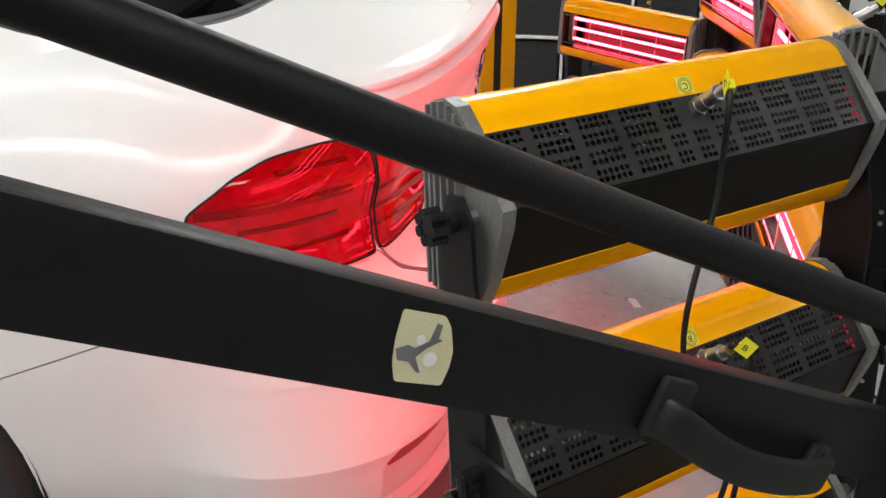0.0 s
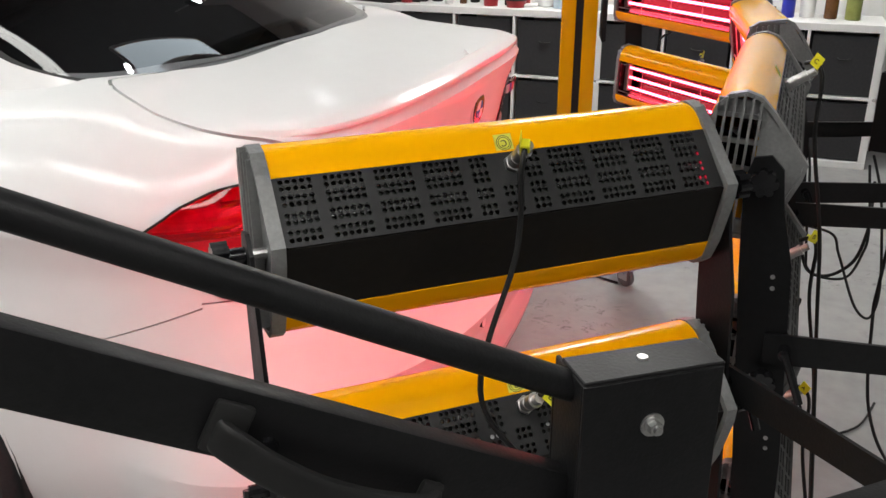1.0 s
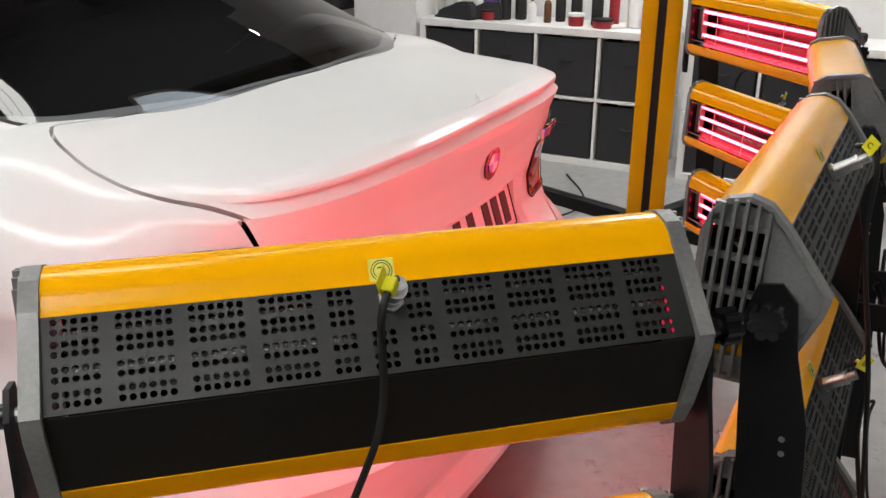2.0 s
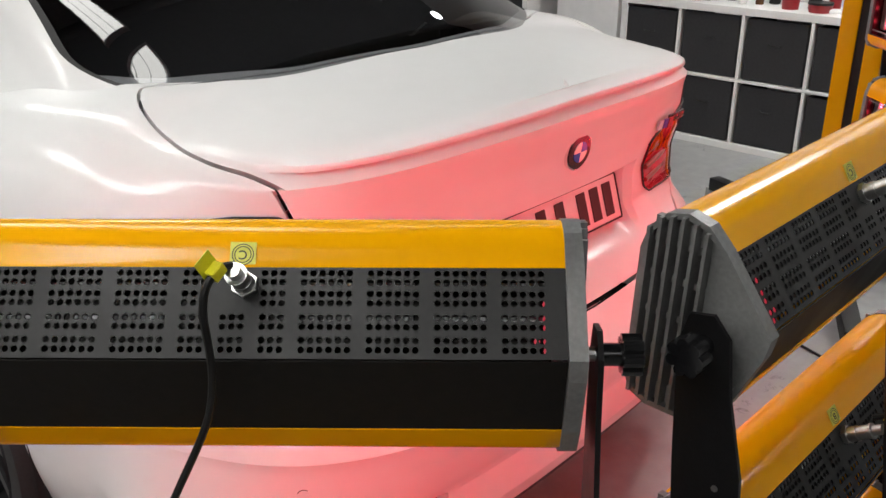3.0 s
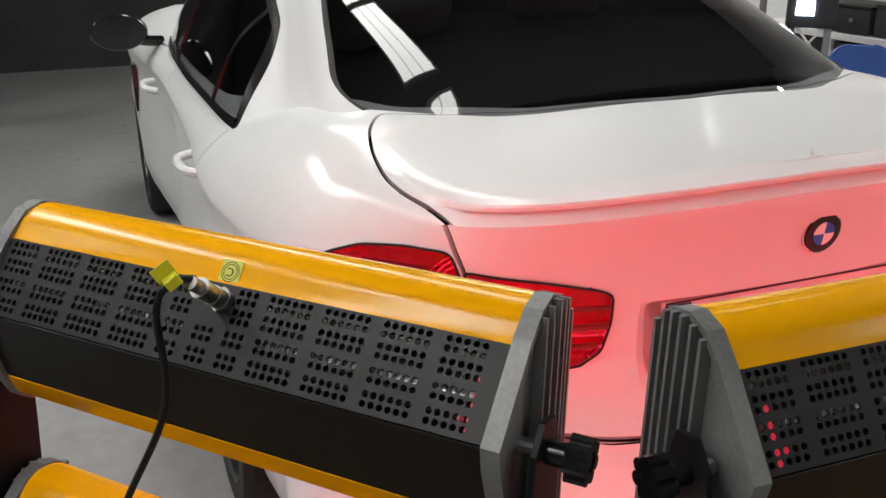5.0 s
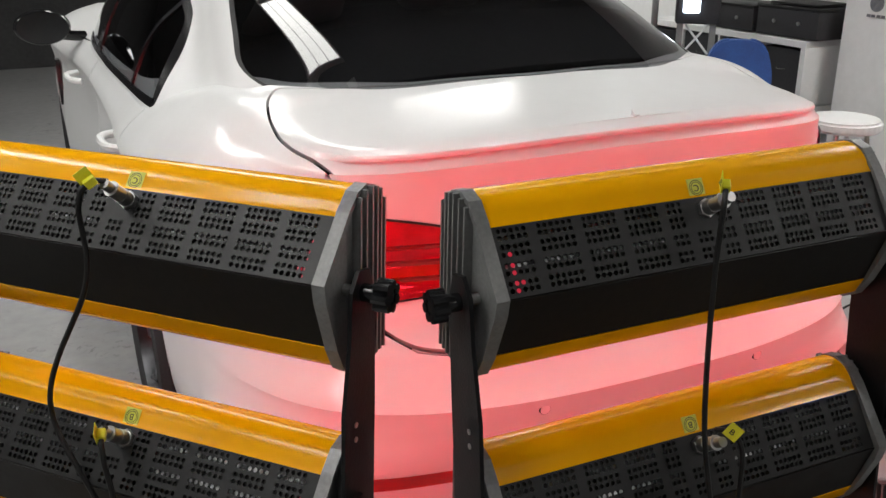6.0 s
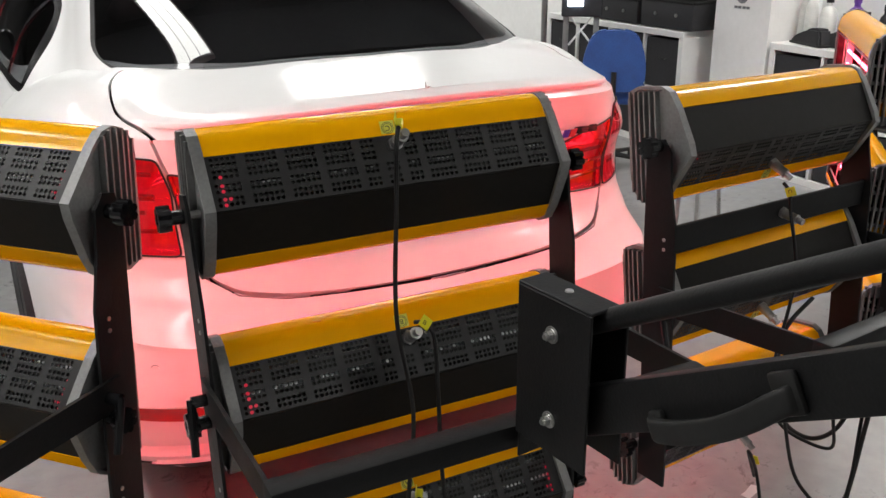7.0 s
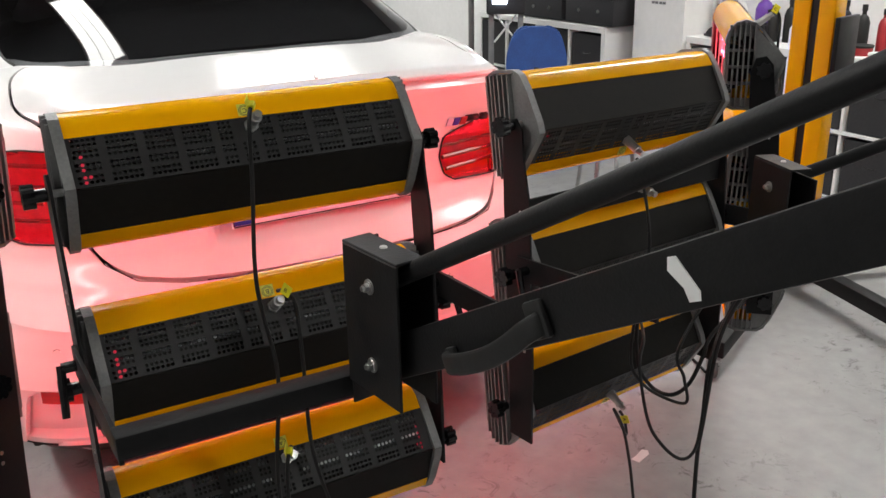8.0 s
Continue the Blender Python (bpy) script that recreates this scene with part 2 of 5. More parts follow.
def curve_at(keys, x):
    """A smooth value at x through (x, value) keys."""
    xs, ys = [k[0] for k in keys], [k[1] for k in keys]
    if x <= xs[0]:
        return ys[0]
    if x >= xs[-1]:
        return ys[-1]
    i = max(j for j in range(len(xs) - 1) if xs[j] <= x)
    d = [(ys[j + 1] - ys[j]) / (xs[j + 1] - xs[j]) for j in range(len(xs) - 1)]
    def slope(j):
        if j == 0 or j == len(xs) - 1:
            return d[0] if j == 0 else d[-1]
        return 0.0 if d[j - 1] * d[j] <= 0 else 2 * d[j - 1] * d[j] / (d[j - 1] + d[j])
    h, t = xs[i + 1] - xs[i], (x - xs[i]) / (xs[i + 1] - xs[i])
    return ((2 * t**3 - 3 * t**2 + 1) * ys[i] + (t**3 - 2 * t**2 + t) * h * slope(i)
            + (-2 * t**3 + 3 * t**2) * ys[i + 1] + (t**3 - t**2) * h * slope(i + 1))


# ---------- the car ----------
def inside(p, poly):
    hit, n = False, len(poly)
    for i in range(n):
        (x1, y1), (x2, y2) = poly[i], poly[(i + 1) % n]
        if (y1 > p[1]) != (y2 > p[1]) and p[0] < (x2 - x1) * (p[1] - y1) / (y2 - y1) + x1:
            hit = not hit
    return hit


def offset(poly, d):
    """The polygon shrunk by d."""
    n, out = len(poly), []
    area = sum(poly[i][0] * poly[(i + 1) % n][1] - poly[(i + 1) % n][0] * poly[i][1] for i in range(n))
    s = 1 if area > 0 else -1
    for i in range(n):
        p, a, b = Vector(poly[i]), Vector(poly[i - 1]), Vector(poly[(i + 1) % n])
        u, w = (p - a).normalized(), (b - p).normalized()
        m = Vector((-u.y - w.y, u.x + w.x))
        m = m / max(m.length_squared / 2, 0.3)
        out.append(tuple(p + s * d * m))
    return out


def rounded(poly, r, n=4):
    """The polygon with its corners rounded by about r."""
    out = []
    for i, p in enumerate(poly):
        p, a, b = Vector(p), Vector(poly[i - 1]), Vector(poly[(i + 1) % len(poly)])
        ra = min(r, (a - p).length * 0.45)
        rb = min(r, (b - p).length * 0.45)
        s, e = p + (a - p).normalized() * ra, p + (b - p).normalized() * rb
        out += [tuple((1 - t) ** 2 * s + 2 * t * (1 - t) * p + t * t * e) for t in [k / n for k in range(n + 1)]]
    return out


def carve(bm, poly, axes, keep):
    """Cuts the outline of poly, seen along the third axis, into the faces that keep allows; returns the faces inside."""
    i, j = axes
    n = len(poly)

    def span(f):
        us, vs = [v.co[i] for v in f.verts], [v.co[j] for v in f.verts]
        return min(us), max(us), min(vs), max(vs)

    def meets(f, lo, hi):
        u0, u1, v0, v1 = span(f)
        return u1 >= lo[0] and u0 <= hi[0] and v1 >= lo[1] and v0 <= hi[1]
    low = (min(p[0] for p in poly) - 0.001, min(p[1] for p in poly) - 0.001)
    high = (max(p[0] for p in poly) + 0.001, max(p[1] for p in poly) + 0.001)
    pool = {f for f in bm.faces if meets(f, low, high) and keep(f.calc_center_median(), f.normal)}
    for e in range(n):
        a, b = poly[e], poly[(e + 1) % n]
        if (Vector(b) - Vector(a)).length < 1e-5:
            continue
        lo = (min(a[0], b[0]) - 0.001, min(a[1], b[1]) - 0.001)
        hi = (max(a[0], b[0]) + 0.001, max(a[1], b[1]) + 0.001)
        pool = {f for f in pool if f.is_valid}
        near = [f for f in pool if meets(f, lo, hi)]
        co, no = [0, 0, 0], [0, 0, 0]
        co[i], co[j] = a
        no[i], no[j] = -(b[1] - a[1]), b[0] - a[0]
        geom = set(near) | {x for f in near for x in f.edges} | {x for f in near for x in f.verts}
        made = bmesh.ops.bisect_plane(bm, geom=list(geom), plane_co=co, plane_no=Vector(no).normalized(), dist=1e-5)
        pool |= {g for g in made["geom"] if isinstance(g, bmesh.types.BMFace)}
    bm.normal_update()
    out = []
    for f in pool:
        if f.is_valid:
            c = f.calc_center_median()
            if keep(c, f.normal) and inside((c[i], c[j]), poly):
                out.append(f)
    return out


def take(bm, faces):
    """Moves faces into a bmesh of their own."""
    made, out = {}, bmesh.new()
    for f in faces:
        vs = []
        for v in f.verts:
            if v not in made:
                made[v] = out.verts.new(v.co)
            vs.append(made[v])
        out.faces.new(vs)
    bmesh.ops.delete(bm, geom=faces, context="FACES")
    out.normal_update()
    return out


def rim_in(bm, depth):
    """Turns the open edges of a sheet inwards, so that it shows a thickness."""
    bm.normal_update()
    normal = {v: v.normal.copy() for v in bm.verts}
    edges = [e for e in bm.edges if len(e.link_faces) == 1]
    old = {v for e in edges for v in e.verts}
    place = {tuple(v.co): normal[v] for v in old}
    r = bmesh.ops.extrude_edge_only(bm, edges=edges)
    for v in (g for g in r["geom"] if isinstance(g, bmesh.types.BMVert)):
        v.co -= place[tuple(v.co)] * depth
    return bm


def push(bm, d):
    """Moves a sheet along its normals."""
    bm.normal_update()
    for v, n in [(v, v.normal.copy()) for v in bm.verts]:
        v.co += n * d
    return bm


WAIST = [(0, .085), (.20, .09), (.36, .11), (.50, .145), (.62, .20), (.72, .275), (.80, .37), (.85, .47), (.878, .60),
         (.902, .78), (.925, 1.0), (.918, 1.25), (.897, 1.6), (.885, 2.1), (.885, 2.7), (.925, 3.3), (.95, 3.75), (.90, 4.2), (.70, 4.5), (.40, 4.63), (0, 4.67)]
REAR = [(.18, .05), (.24, -.01), (.27, -.055), (.29, -.068), (.336, -.080), (.346, -.076), (.356, -.076), (.376, -.072), (.406, -.066), (.50, -.098), (.572, -.132), (.576, -.130), (.642, -.064), (.656, -.056), (.70, -.010), (.76, .012), (.83, .014), (.885, 0)]
SIDE = [(.18, -.07), (.26, -.03), (.40, -.002), (.55, .0), (.70, -.012), (.79, -.02), (.85, -.010), (.885, 0)]
FIN = [(.18, .06), (.27, .10), (.43, .10), (.50, .05), (.56, .012), (.62, 0)]
SHOULDER_IN = [(0, 0), (.12, .010), (.3, .04), (.5, .085), (.75, .16), (1, .27)]
SHOULDER_Z = [(0, .885), (.12, .912), (.3, .952), (.5, .992), (.75, 1.032), (1, 1.063)]
CREASE = 18 / 28
LID_OUT = [(0, 0), (CREASE, .024), (.75, .006), (.78, .004), (.905, .002), (.95, -.002), (1, -.018)]
LID_Z = [(0, .885), (CREASE, 1.048), (.75, 1.066), (.78, 1.0695), (.79, 1.0700), (.80, 1.0710), (.84, 1.0765), (.87, 1.0805), (.905, 1.0825), (.95, 1.0870), (1, 1.0925)]
LIP = [(0, 0), (.78, 0), (.79, .0130), (.80, .0145), (.84, .0160), (.87, .0150), (.905, .0105), (.95, .004), (1, 0)]
ROWS_Q = [k / 28 for k in range(1, 22)] + [.765, .78, .79, .80, .82, .84, .855, .87, .89, .905, .925, .95, .975, 1.0]
CROWN = .0758
RISE = [(.18, 0), (.35, .33), (.62, 1), (.80, .85), (1.1, .15), (1.4, 0)]
SHOULDER_UP = [(0, .885), (.12, .920), (.3, .975), (.5, 1.030), (.75, 1.084), (1, 1.111)]
DECK = [(0, 1.087), (.3, 1.106), (.65, 1.124), (3.2, 1.07), (3.6, 1.03), (4.2, .98), (4.5, .94), (4.67, .90)]


HOLLOW = [(.64, 0), (.70, .010), (.76, .022), (.90, .024), (.96, .018), (1.03, 0)]
POCKET = [(.70, 0), (.722, .045), (.735, .058), (.84, .078), (.853, .078), (.8631, 0)]


def hollow(x, z):
    """How far the rear face sinks in between the lamps, with the pocket for the plate."""
    x = abs(x)
    wide = min(max((.62 - x) / .17, 0), 1)
    near = min(max((.31 - x) / .03, 0), 1)
    sink = line_at(HOLLOW, z) * wide * wide * (3 - 2 * wide) if z < 1.03 else 0
    return sink + (line_at(POCKET, z) * near if z < .8631 else 0)


def line_at(keys, x):
    """A straight-line value at x between (x, value) keys."""
    for (a, u), (b, v) in zip(keys, keys[1:]):
        if x <= b:
            return u + (v - u) * max(0.0, x - a) / (b - a)
    return keys[-1][1]


def body_shell():
    """Half a car below the windows as rows over the outline, then mirrored."""
    keys = [Vector((x, y, 0)) for x, y in WAIST]
    flow = []
    for seg in range(len(keys) - 1):
        n = 8 if seg < 12 else 6
        flow += spline_segment(keys, seg, n)
    flow.append(keys[-1])
    zs = [.18 + (.885 - .18) * k / 70 for k in range(71)]
    bm, grid = bmesh.new(), []
    for c, p in enumerate(flow):
        a, b = flow[max(c - 1, 0)], flow[min(c + 1, len(flow) - 1)]
        d = (b - a).normalized()
        n = Vector((d.y, -d.x, 0))
        if c == 0:
            n = Vector((0, -1, 0))
        back = max(0.0, -n.y) ** 2
        back = back * back * (3 - 2 * back)
        corner = max(0.0, -2 * n.x * n.y) ** 2
        drop = 1 - 0.20 * max(0.0, (p.y - 3.5) / 1.17) ** 2
        col = []
        for z in zs:
            out = (1 - back) * curve_at(SIDE, z) - back * line_at(REAR, z) - hollow(p.x, z) + corner * line_at(FIN, z)
            col.append((p.x + n.x * out, p.y + n.y * out, z if z < .4 else .4 + (z - .4) * (drop if p.y > 3.5 else 1)))
        for q in ROWS_Q:
            fade = min(max((.665 - p.x) / .07, 0), 1)
            out = -(1 - back) * curve_at(SHOULDER_IN, q) + back * (line_at(LID_OUT, q) + line_at(LIP, q) * fade * fade * (3 - 2 * fade))
            up = curve_at(RISE, p.y)
            z = (1 - back) * (curve_at(SHOULDER_Z, q) * (1 - up) + curve_at(SHOULDER_UP, q) * up) + back * (line_at(LID_Z, q) - CROWN * min(p.x, .66) ** 2 * min(1, q / CREASE))
            out -= hollow(p.x, z)
            x = max(p.x + n.x * out, 0) if c else 0
            col.append((x, p.y + n.y * out, .4 + (z - .4) * drop))
        xe, ye, ze = col[-1]
        top = max(curve_at(DECK, ye), ze)
        for k in range(1, 13):
            f = 1 - k / 12
            if ye < 1.3:
                x = xe * f
                arch = curve_at(DECK, ye) - CROWN * x * x
                rest = 0 if c == 0 else ze - curve_at(DECK, ye) + CROWN * xe * xe
                col.append((x, ye, arch + rest * f ** 4))
            else:
                col.append((xe * f, ye, ze + (top - ze) * (1 - f * f)))
        grid.append(col)
    rows = len(grid[0])
    for sign in (1, -1):
        vs = [[bm.verts.new((sign * x, y, z)) for x, y, z in col] for col in grid]
        for c in range(len(vs) - 1):
            for r in range(rows - 1):
                f = (vs[c][r], vs[c + 1][r], vs[c + 1][r + 1], vs[c][r + 1])
                bm.faces.new(f if sign > 0 else f[::-1])
    bmesh.ops.remove_doubles(bm, verts=bm.verts, dist=2e-4)
    bmesh.ops.dissolve_degenerate(bm, edges=bm.edges, dist=1e-4)
    bmesh.ops.recalc_face_normals(bm, faces=bm.faces)
    return bm


def spline_segment(keys, i, n):
    p0, p1, p2, p3 = keys[max(i - 1, 0)], keys[i], keys[i + 1], keys[min(i + 2, len(keys) - 1)]
    if i == 0:
        p0 = Vector((-keys[1].x, keys[1].y, 0))
    out = []
    for k in range(n):
        f = k / n
        out.append(0.5 * (2 * p1 + (p2 - p0) * f + (2 * p0 - 5 * p1 + 4 * p2 - p3) * f * f + (3 * p1 - p0 - 3 * p2 + p3) * f ** 3))
    return out


BASE_LINE = [(0, .475, 1.108), (.34, .505, 1.104), (.625, .640, 1.090), (.73, .72, 1.052), (.795, .88, 1.018), (.838, 1.10, .992),
             (.845, 1.5, .985), (.848, 2.1, .975), (.835, 2.7, .968), (.78, 3.1, .97), (.62, 3.3, .99), (0, 3.5, 1.03)]
ROOF_LINE = [(0, 1.27, 1.382), (.32, 1.29, 1.378), (.53, 1.355, 1.358), (.583, 1.46, 1.352), (.598, 1.56, 1.355), (.61, 1.75, 1.365),
             (.615, 2.0, 1.37), (.61, 2.3, 1.365), (.595, 2.55, 1.35), (.57, 2.7, 1.335), (.46, 2.78, 1.35), (0, 2.85, 1.37)]


def cabin_shell():
    """Pillars, window planes and roof above the waist."""
    low, high = [Vector(k) for k in BASE_LINE], [Vector(k) for k in ROOF_LINE]
    n = 132
    low, high = spline(low, n), spline(high, n)
    bm, grid = bmesh.new(), []
    for c in range(n):
        a, b = low[c], high[c]
        d = low[min(c + 1, n - 1)] - low[max(c - 1, 0)]
        out = Vector((d.y, -d.x, 0)).normalized() if 0 < c < n - 1 else Vector((0, -1 if c == 0 else 1, 0))
        pillar = math.exp(-((c / (n - 1) * 11 - 3.6) / 1.2) ** 2)
        col = []
        for k in range(31):
            t = k / 30
            h, v = t ** (1 - .30 * pillar), t ** (1 + .45 * pillar)
            p = Vector((a.x + (b.x - a.x) * h, a.y + (b.y - a.y) * h, a.z + (b.z - a.z) * v)) + out * 0.026 * math.sin(math.pi * t) * (1 - .6 * pillar)
            p.z += 0.012 * math.sin(math.pi * t)
            col.append(tuple(p))
        xe, ye, ze = col[-1]
        crown = 1.385 + 0.045 * math.sin(math.pi * min(1, max(0, (ye - 1.32) / 1.53)))
        for k in range(1, 15):
            f = math.cos(k / 14 * math.pi / 2)
            col.append((xe * f, ye, ze + (max(crown, ze) - ze) * math.sin(k / 14 * math.pi / 2)))
        grid.append(col)
    for sign in (1, -1):
        vs = [[bm.verts.new((sign * x, y, z)) for x, y, z in col] for col in grid]
        for c in range(n - 1):
            for r in range(len(grid[0]) - 1):
                f = (vs[c][r], vs[c + 1][r], vs[c + 1][r + 1], vs[c][r + 1])
                bm.faces.new(f if sign > 0 else f[::-1])
    bmesh.ops.remove_doubles(bm, verts=bm.verts, dist=2e-4)
    bmesh.ops.dissolve_degenerate(bm, edges=bm.edges, dist=1e-4)
    bmesh.ops.recalc_face_normals(bm, faces=bm.faces)
    return bm


def both(poly):
    """A half outline, from the top centre down to the bottom centre, with its mirror image."""
    return poly + [(-x, y) for x, y in reversed(poly) if abs(x) > 1e-6]


def build_car():
    car = thing("car", pose(0, .012, 0), "white sports saloon with tinted windows, boot towards the heaters", "car")
    shell, cabin = body_shell(), cabin_shell()

    # the cabin opening and the engine bay stay hollow
    hole = rounded(both([(0, .52), (.33, .55), (.57, .68), (.70, .95), (.77, 1.3), (.78, 2.6), (.6, 3.15), (0, 3.3)]), .05)
    bmesh.ops.delete(shell, geom=carve(shell, hole, (0, 1), lambda c, n: n.z > .5 and c.z > .95), context="FACES")
    # wheel arches
    for y in (1.105, 3.80):
        ring = [(y + .347 * math.cos(a), .335 + .347 * math.sin(a)) for a in [k * math.tau / 40 for k in range(40)]]
        for s in (1, -1):
            bmesh.ops.delete(shell, geom=carve(shell, ring, (1, 2), lambda c, n, s=s: n.x * s > .3 and c.x * s > .6), context="FACES")

    # tail lamps: the outer half on the wing, the inner half on the boot lid
    def rear(c, n):
        return n.z < .75 and c.y < .62 and n.y < .35
    for s in (1, -1):
        outer = [(.634, .974), (.69, .974), (.745, .961), (.792, .936), (.826, .907), (.844, .884), (.834, .866), (.790, .806), (.756, .758), (.722, .743), (.602, .744), (.613, .90)]
        inner = [(.618, .944), (.50, .922), (.40, .899), (.372, .887), (.366, .83), (.382, .778), (.42, .753), (.590, .744), (.604, .88)]
        for name, poly in (("tail_lamp_outer", outer), ("tail_lamp_inner", inner)):
            poly = [(x * s, z) for x, z in poly]
            got = carve(shell, rounded(poly, .013), (0, 2), rear)
            got = [f for f in got if f.calc_center_median().x * s > 0]
            lens = take(shell, got)
            tray = lens.copy()
            lens_ob = part("tail_lamp", rim_in(push(lens, .004), .03), LENS, car, "red tail lamp lens with dark bands")
            lens_ob.visible_shadow = False
            bm = bmesh.new()
            edge_loop(bm, lens_ob.data, .0025)
            part("lamp_seal", bm, BLACK_TRIM, lens_ob)
            push(tray, -.045)
            part("reflector", rim_in(tray, -.03), LAMP_BACK, lens_ob)
            lamp_bars(lens_ob, s, name)

    # boot lid: top face and rear face
    top = both([(0, -.05), (.616, -.05), (.620, .17), (.643, .25), (.669, .33), (.678, .41), (.669, .51), (.656, .575), (.628, .63), (.600, .652), (.50, .600), (.33, .535), (0, .505)])
    back = both([(0, 1.2), (.664, 1.2), (.650, 1.055), (.640, 1.02), (.629, .976), (.609, .92), (.598, .82), (.592, .748), (.565, .70), (.51, .668), (.40, .655), (.2, .648), (0, .646)])
    lid = None
    g = .0034
    def top_face(c, n):
        return n.z > .5 and c.z > .99

    def back_face(c, n):
        return (n.z <= .5 or c.z < .95) and c.y < .32 and n.y < .2
    outer_top, outer_back = offset(rounded(top, .03), -g), offset(rounded(back, .03), -g)
    inner_top, inner_back = offset(rounded(top, .03), g), offset(rounded(back, .03), g)
    for poly_t, poly_b in ((outer_top, outer_back), (inner_top, inner_back)):
        carve(shell, poly_t, (0, 1), top_face)
        carve(shell, poly_b, (0, 2), back_face)

    def within(f, pt, pb):
        c = f.calc_center_median()
        return inside((c.x, c.y), pt) if top_face(c, f.normal) else back_face(c, f.normal) and inside((c.x, c.z), pb)
    got = [f for f in shell.faces if within(f, inner_top, inner_back)]
    had = set(got)
    gap = [f for f in shell.faces if f not in had and within(f, outer_top, outer_back)]
    keep_gap = set(gap)
    lid = take(shell, got)
    bmesh.ops.delete(shell, geom=[f for f in keep_gap if f.is_valid], context="FACES")
    part("boot_lid", rim_in(lid, .02), PAINT, car, "white boot lid with a low lip spoiler", angle=21)

    # doors and the line of the bumper, left and right
    for s in (1, -1):
        door_r = [(1.135, 1.0), (1.20, .91), (1.255, .82), (1.35, .62), (1.47, .42), (1.50, .28), (2.36, .28), (2.38, .99)]
        door_f = [(2.39, .99), (2.37, .28), (3.38, .28), (3.44, .55), (3.40, .97)]
        for poly in (door_r, door_f):
            poly = rounded(poly, .03)
            keep = lambda c, n, s=s: c.x * s > .6 and n.x * s > .25
            carve(shell, poly, (1, 2), keep)
            got = carve(shell, offset(poly, .005), (1, 2), keep)
            ids = {f for f in got}
            gap = [f for f in shell.faces if f not in ids and keep(f.calc_center_median(), f.normal) and inside((f.calc_center_median().y, f.calc_center_median().z), poly)]
            door = take(shell, got)
            bmesh.ops.delete(shell, geom=[f for f in gap if f.is_valid], context="FACES")
            ob = part("door", rim_in(door, .02), PAINT, car, angle=50)
            y = 1.235 if poly[0][0] < 2 else 2.46
            handle(ob, s, y)

    # bumper: everything behind the arch below the light line
    seam_r = both([(0, .642), (.40, .651), (.505, .664), (.562, .696), (.595, .745), (.73, .750), (.80, .752), (1.0, .752), (1.0, .10), (0, .10)])
    seam_s = [(-.3, .752), (.30, .752), (.36, .745), (.55, .682), (.83, .58), (.9, .56), (.9, .1), (-.3, .1)]

    def behind(c, n):
        return n.y < -.55 and c.y < .6 and n.z < .9

    def beside(c, n):
        return n.y >= -.55 and c.y < .9 and abs(n.x) > .3 and n.z < .9
    for grow in (0, .003):
        carve(shell, offset(seam_r, grow), (0, 2), behind)
        carve(shell, offset(seam_s, grow), (1, 2), beside)

    def below(f, grow):
        c = f.calc_center_median()
        if behind(c, f.normal):
            return inside((c.x, c.z), offset(seam_r, grow))
        return beside(c, f.normal) and inside((c.y, c.z), offset(seam_s, grow))
    got = [f for f in shell.faces if below(f, .003)]
    had = set(got)
    gap = [f for f in shell.faces if f not in had and below(f, 0)]
    bumper = take(shell, got)
    bmesh.ops.delete(shell, geom=[f for f in gap if f.is_valid], context="FACES")
    low = carve(bumper, both([(0, .30), (.45, .292), (.47, .262), (.80, .258), (1, .25), (1, .1), (0, .1)]), (0, 2), lambda c, n: True)
    part("diffuser", rim_in(take(bumper, low), .01), BLACK_TRIM, car, "black plastic rear diffuser")
    # a pocket at each corner, with the reflector along its top and a lip along its foot
    for s in (1, -1):
        hole = rounded([(.43 * s, .408), (.71 * s, .432), (.765 * s, .430), (.788 * s, .405), (.800 * s, .33), (.805 * s, .2), (.455 * s, .2), (.447 * s, .33)], .012)
        panel = take(bumper, carve(bumper, hole, (0, 2), lambda c, n: n.y < -.2 and c.y < .6))
        edges = [e for e in panel.edges if len(e.link_faces) == 1]
        made = bmesh.ops.extrude_edge_only(panel, edges=edges)["geom"]
        skirt = {v for v in made if isinstance(v, bmesh.types.BMVert)}
        for v in panel.verts:
            if v not in skirt:
                v.co.y += line_at([(.20, .012), (.296, .012), (.304, .034), (.432, .028)], v.co.z)
        slot = rounded([(.40 * s, .393), (.755 * s, .415), (.755 * s, .382), (.40 * s, .361)], .002)
        panel.normal_update()
        strip = take(panel, [f for f in carve(panel, slot, (0, 2), lambda c, n: n.y < -.2) if f.verts[0] not in skirt])
        part("bumper_reflector", rim_in(strip, .006), LENS_FLAT, car, "red bumper reflector strip")
        part("bumper_pocket", panel, PAINT, car, "recessed white bumper corner under the reflector", angle=30)
    bumper_ob = part("rear_bumper", rim_in(bumper, .015), PAINT, car, "white rear bumper with parking sensors", angle=17)
    part("body_shell", rim_in(shell, .015), PAINT, car, angle=50)

    # windows
    pane = rounded(both([(0, 1.372), (.45, 1.364), (.552, 1.345), (.605, 1.25), (.655, 1.135), (.630, 1.105), (.55, 1.09), (.3, 1.05), (0, 1.05)]), .03)
    keep = lambda c, n: c.y < 1.5 and n.y < -.15 and abs(c.x) < .70
    got = carve(cabin, pane, (0, 2), keep)
    screen = take(cabin, got)
    edge = carve(screen, offset(pane, .007), (0, 2), lambda c, n: True)
    ids = set(edge)
    frit = take(screen, [f for f in screen.faces if f not in ids])
    part("rear_window_seal", rim_in(frit, .012), BLACK_TRIM, car)
    ob = part("rear_window", rim_in(push(screen, -.002), .004), TINT, car, "dark tinted rear window with reflections")
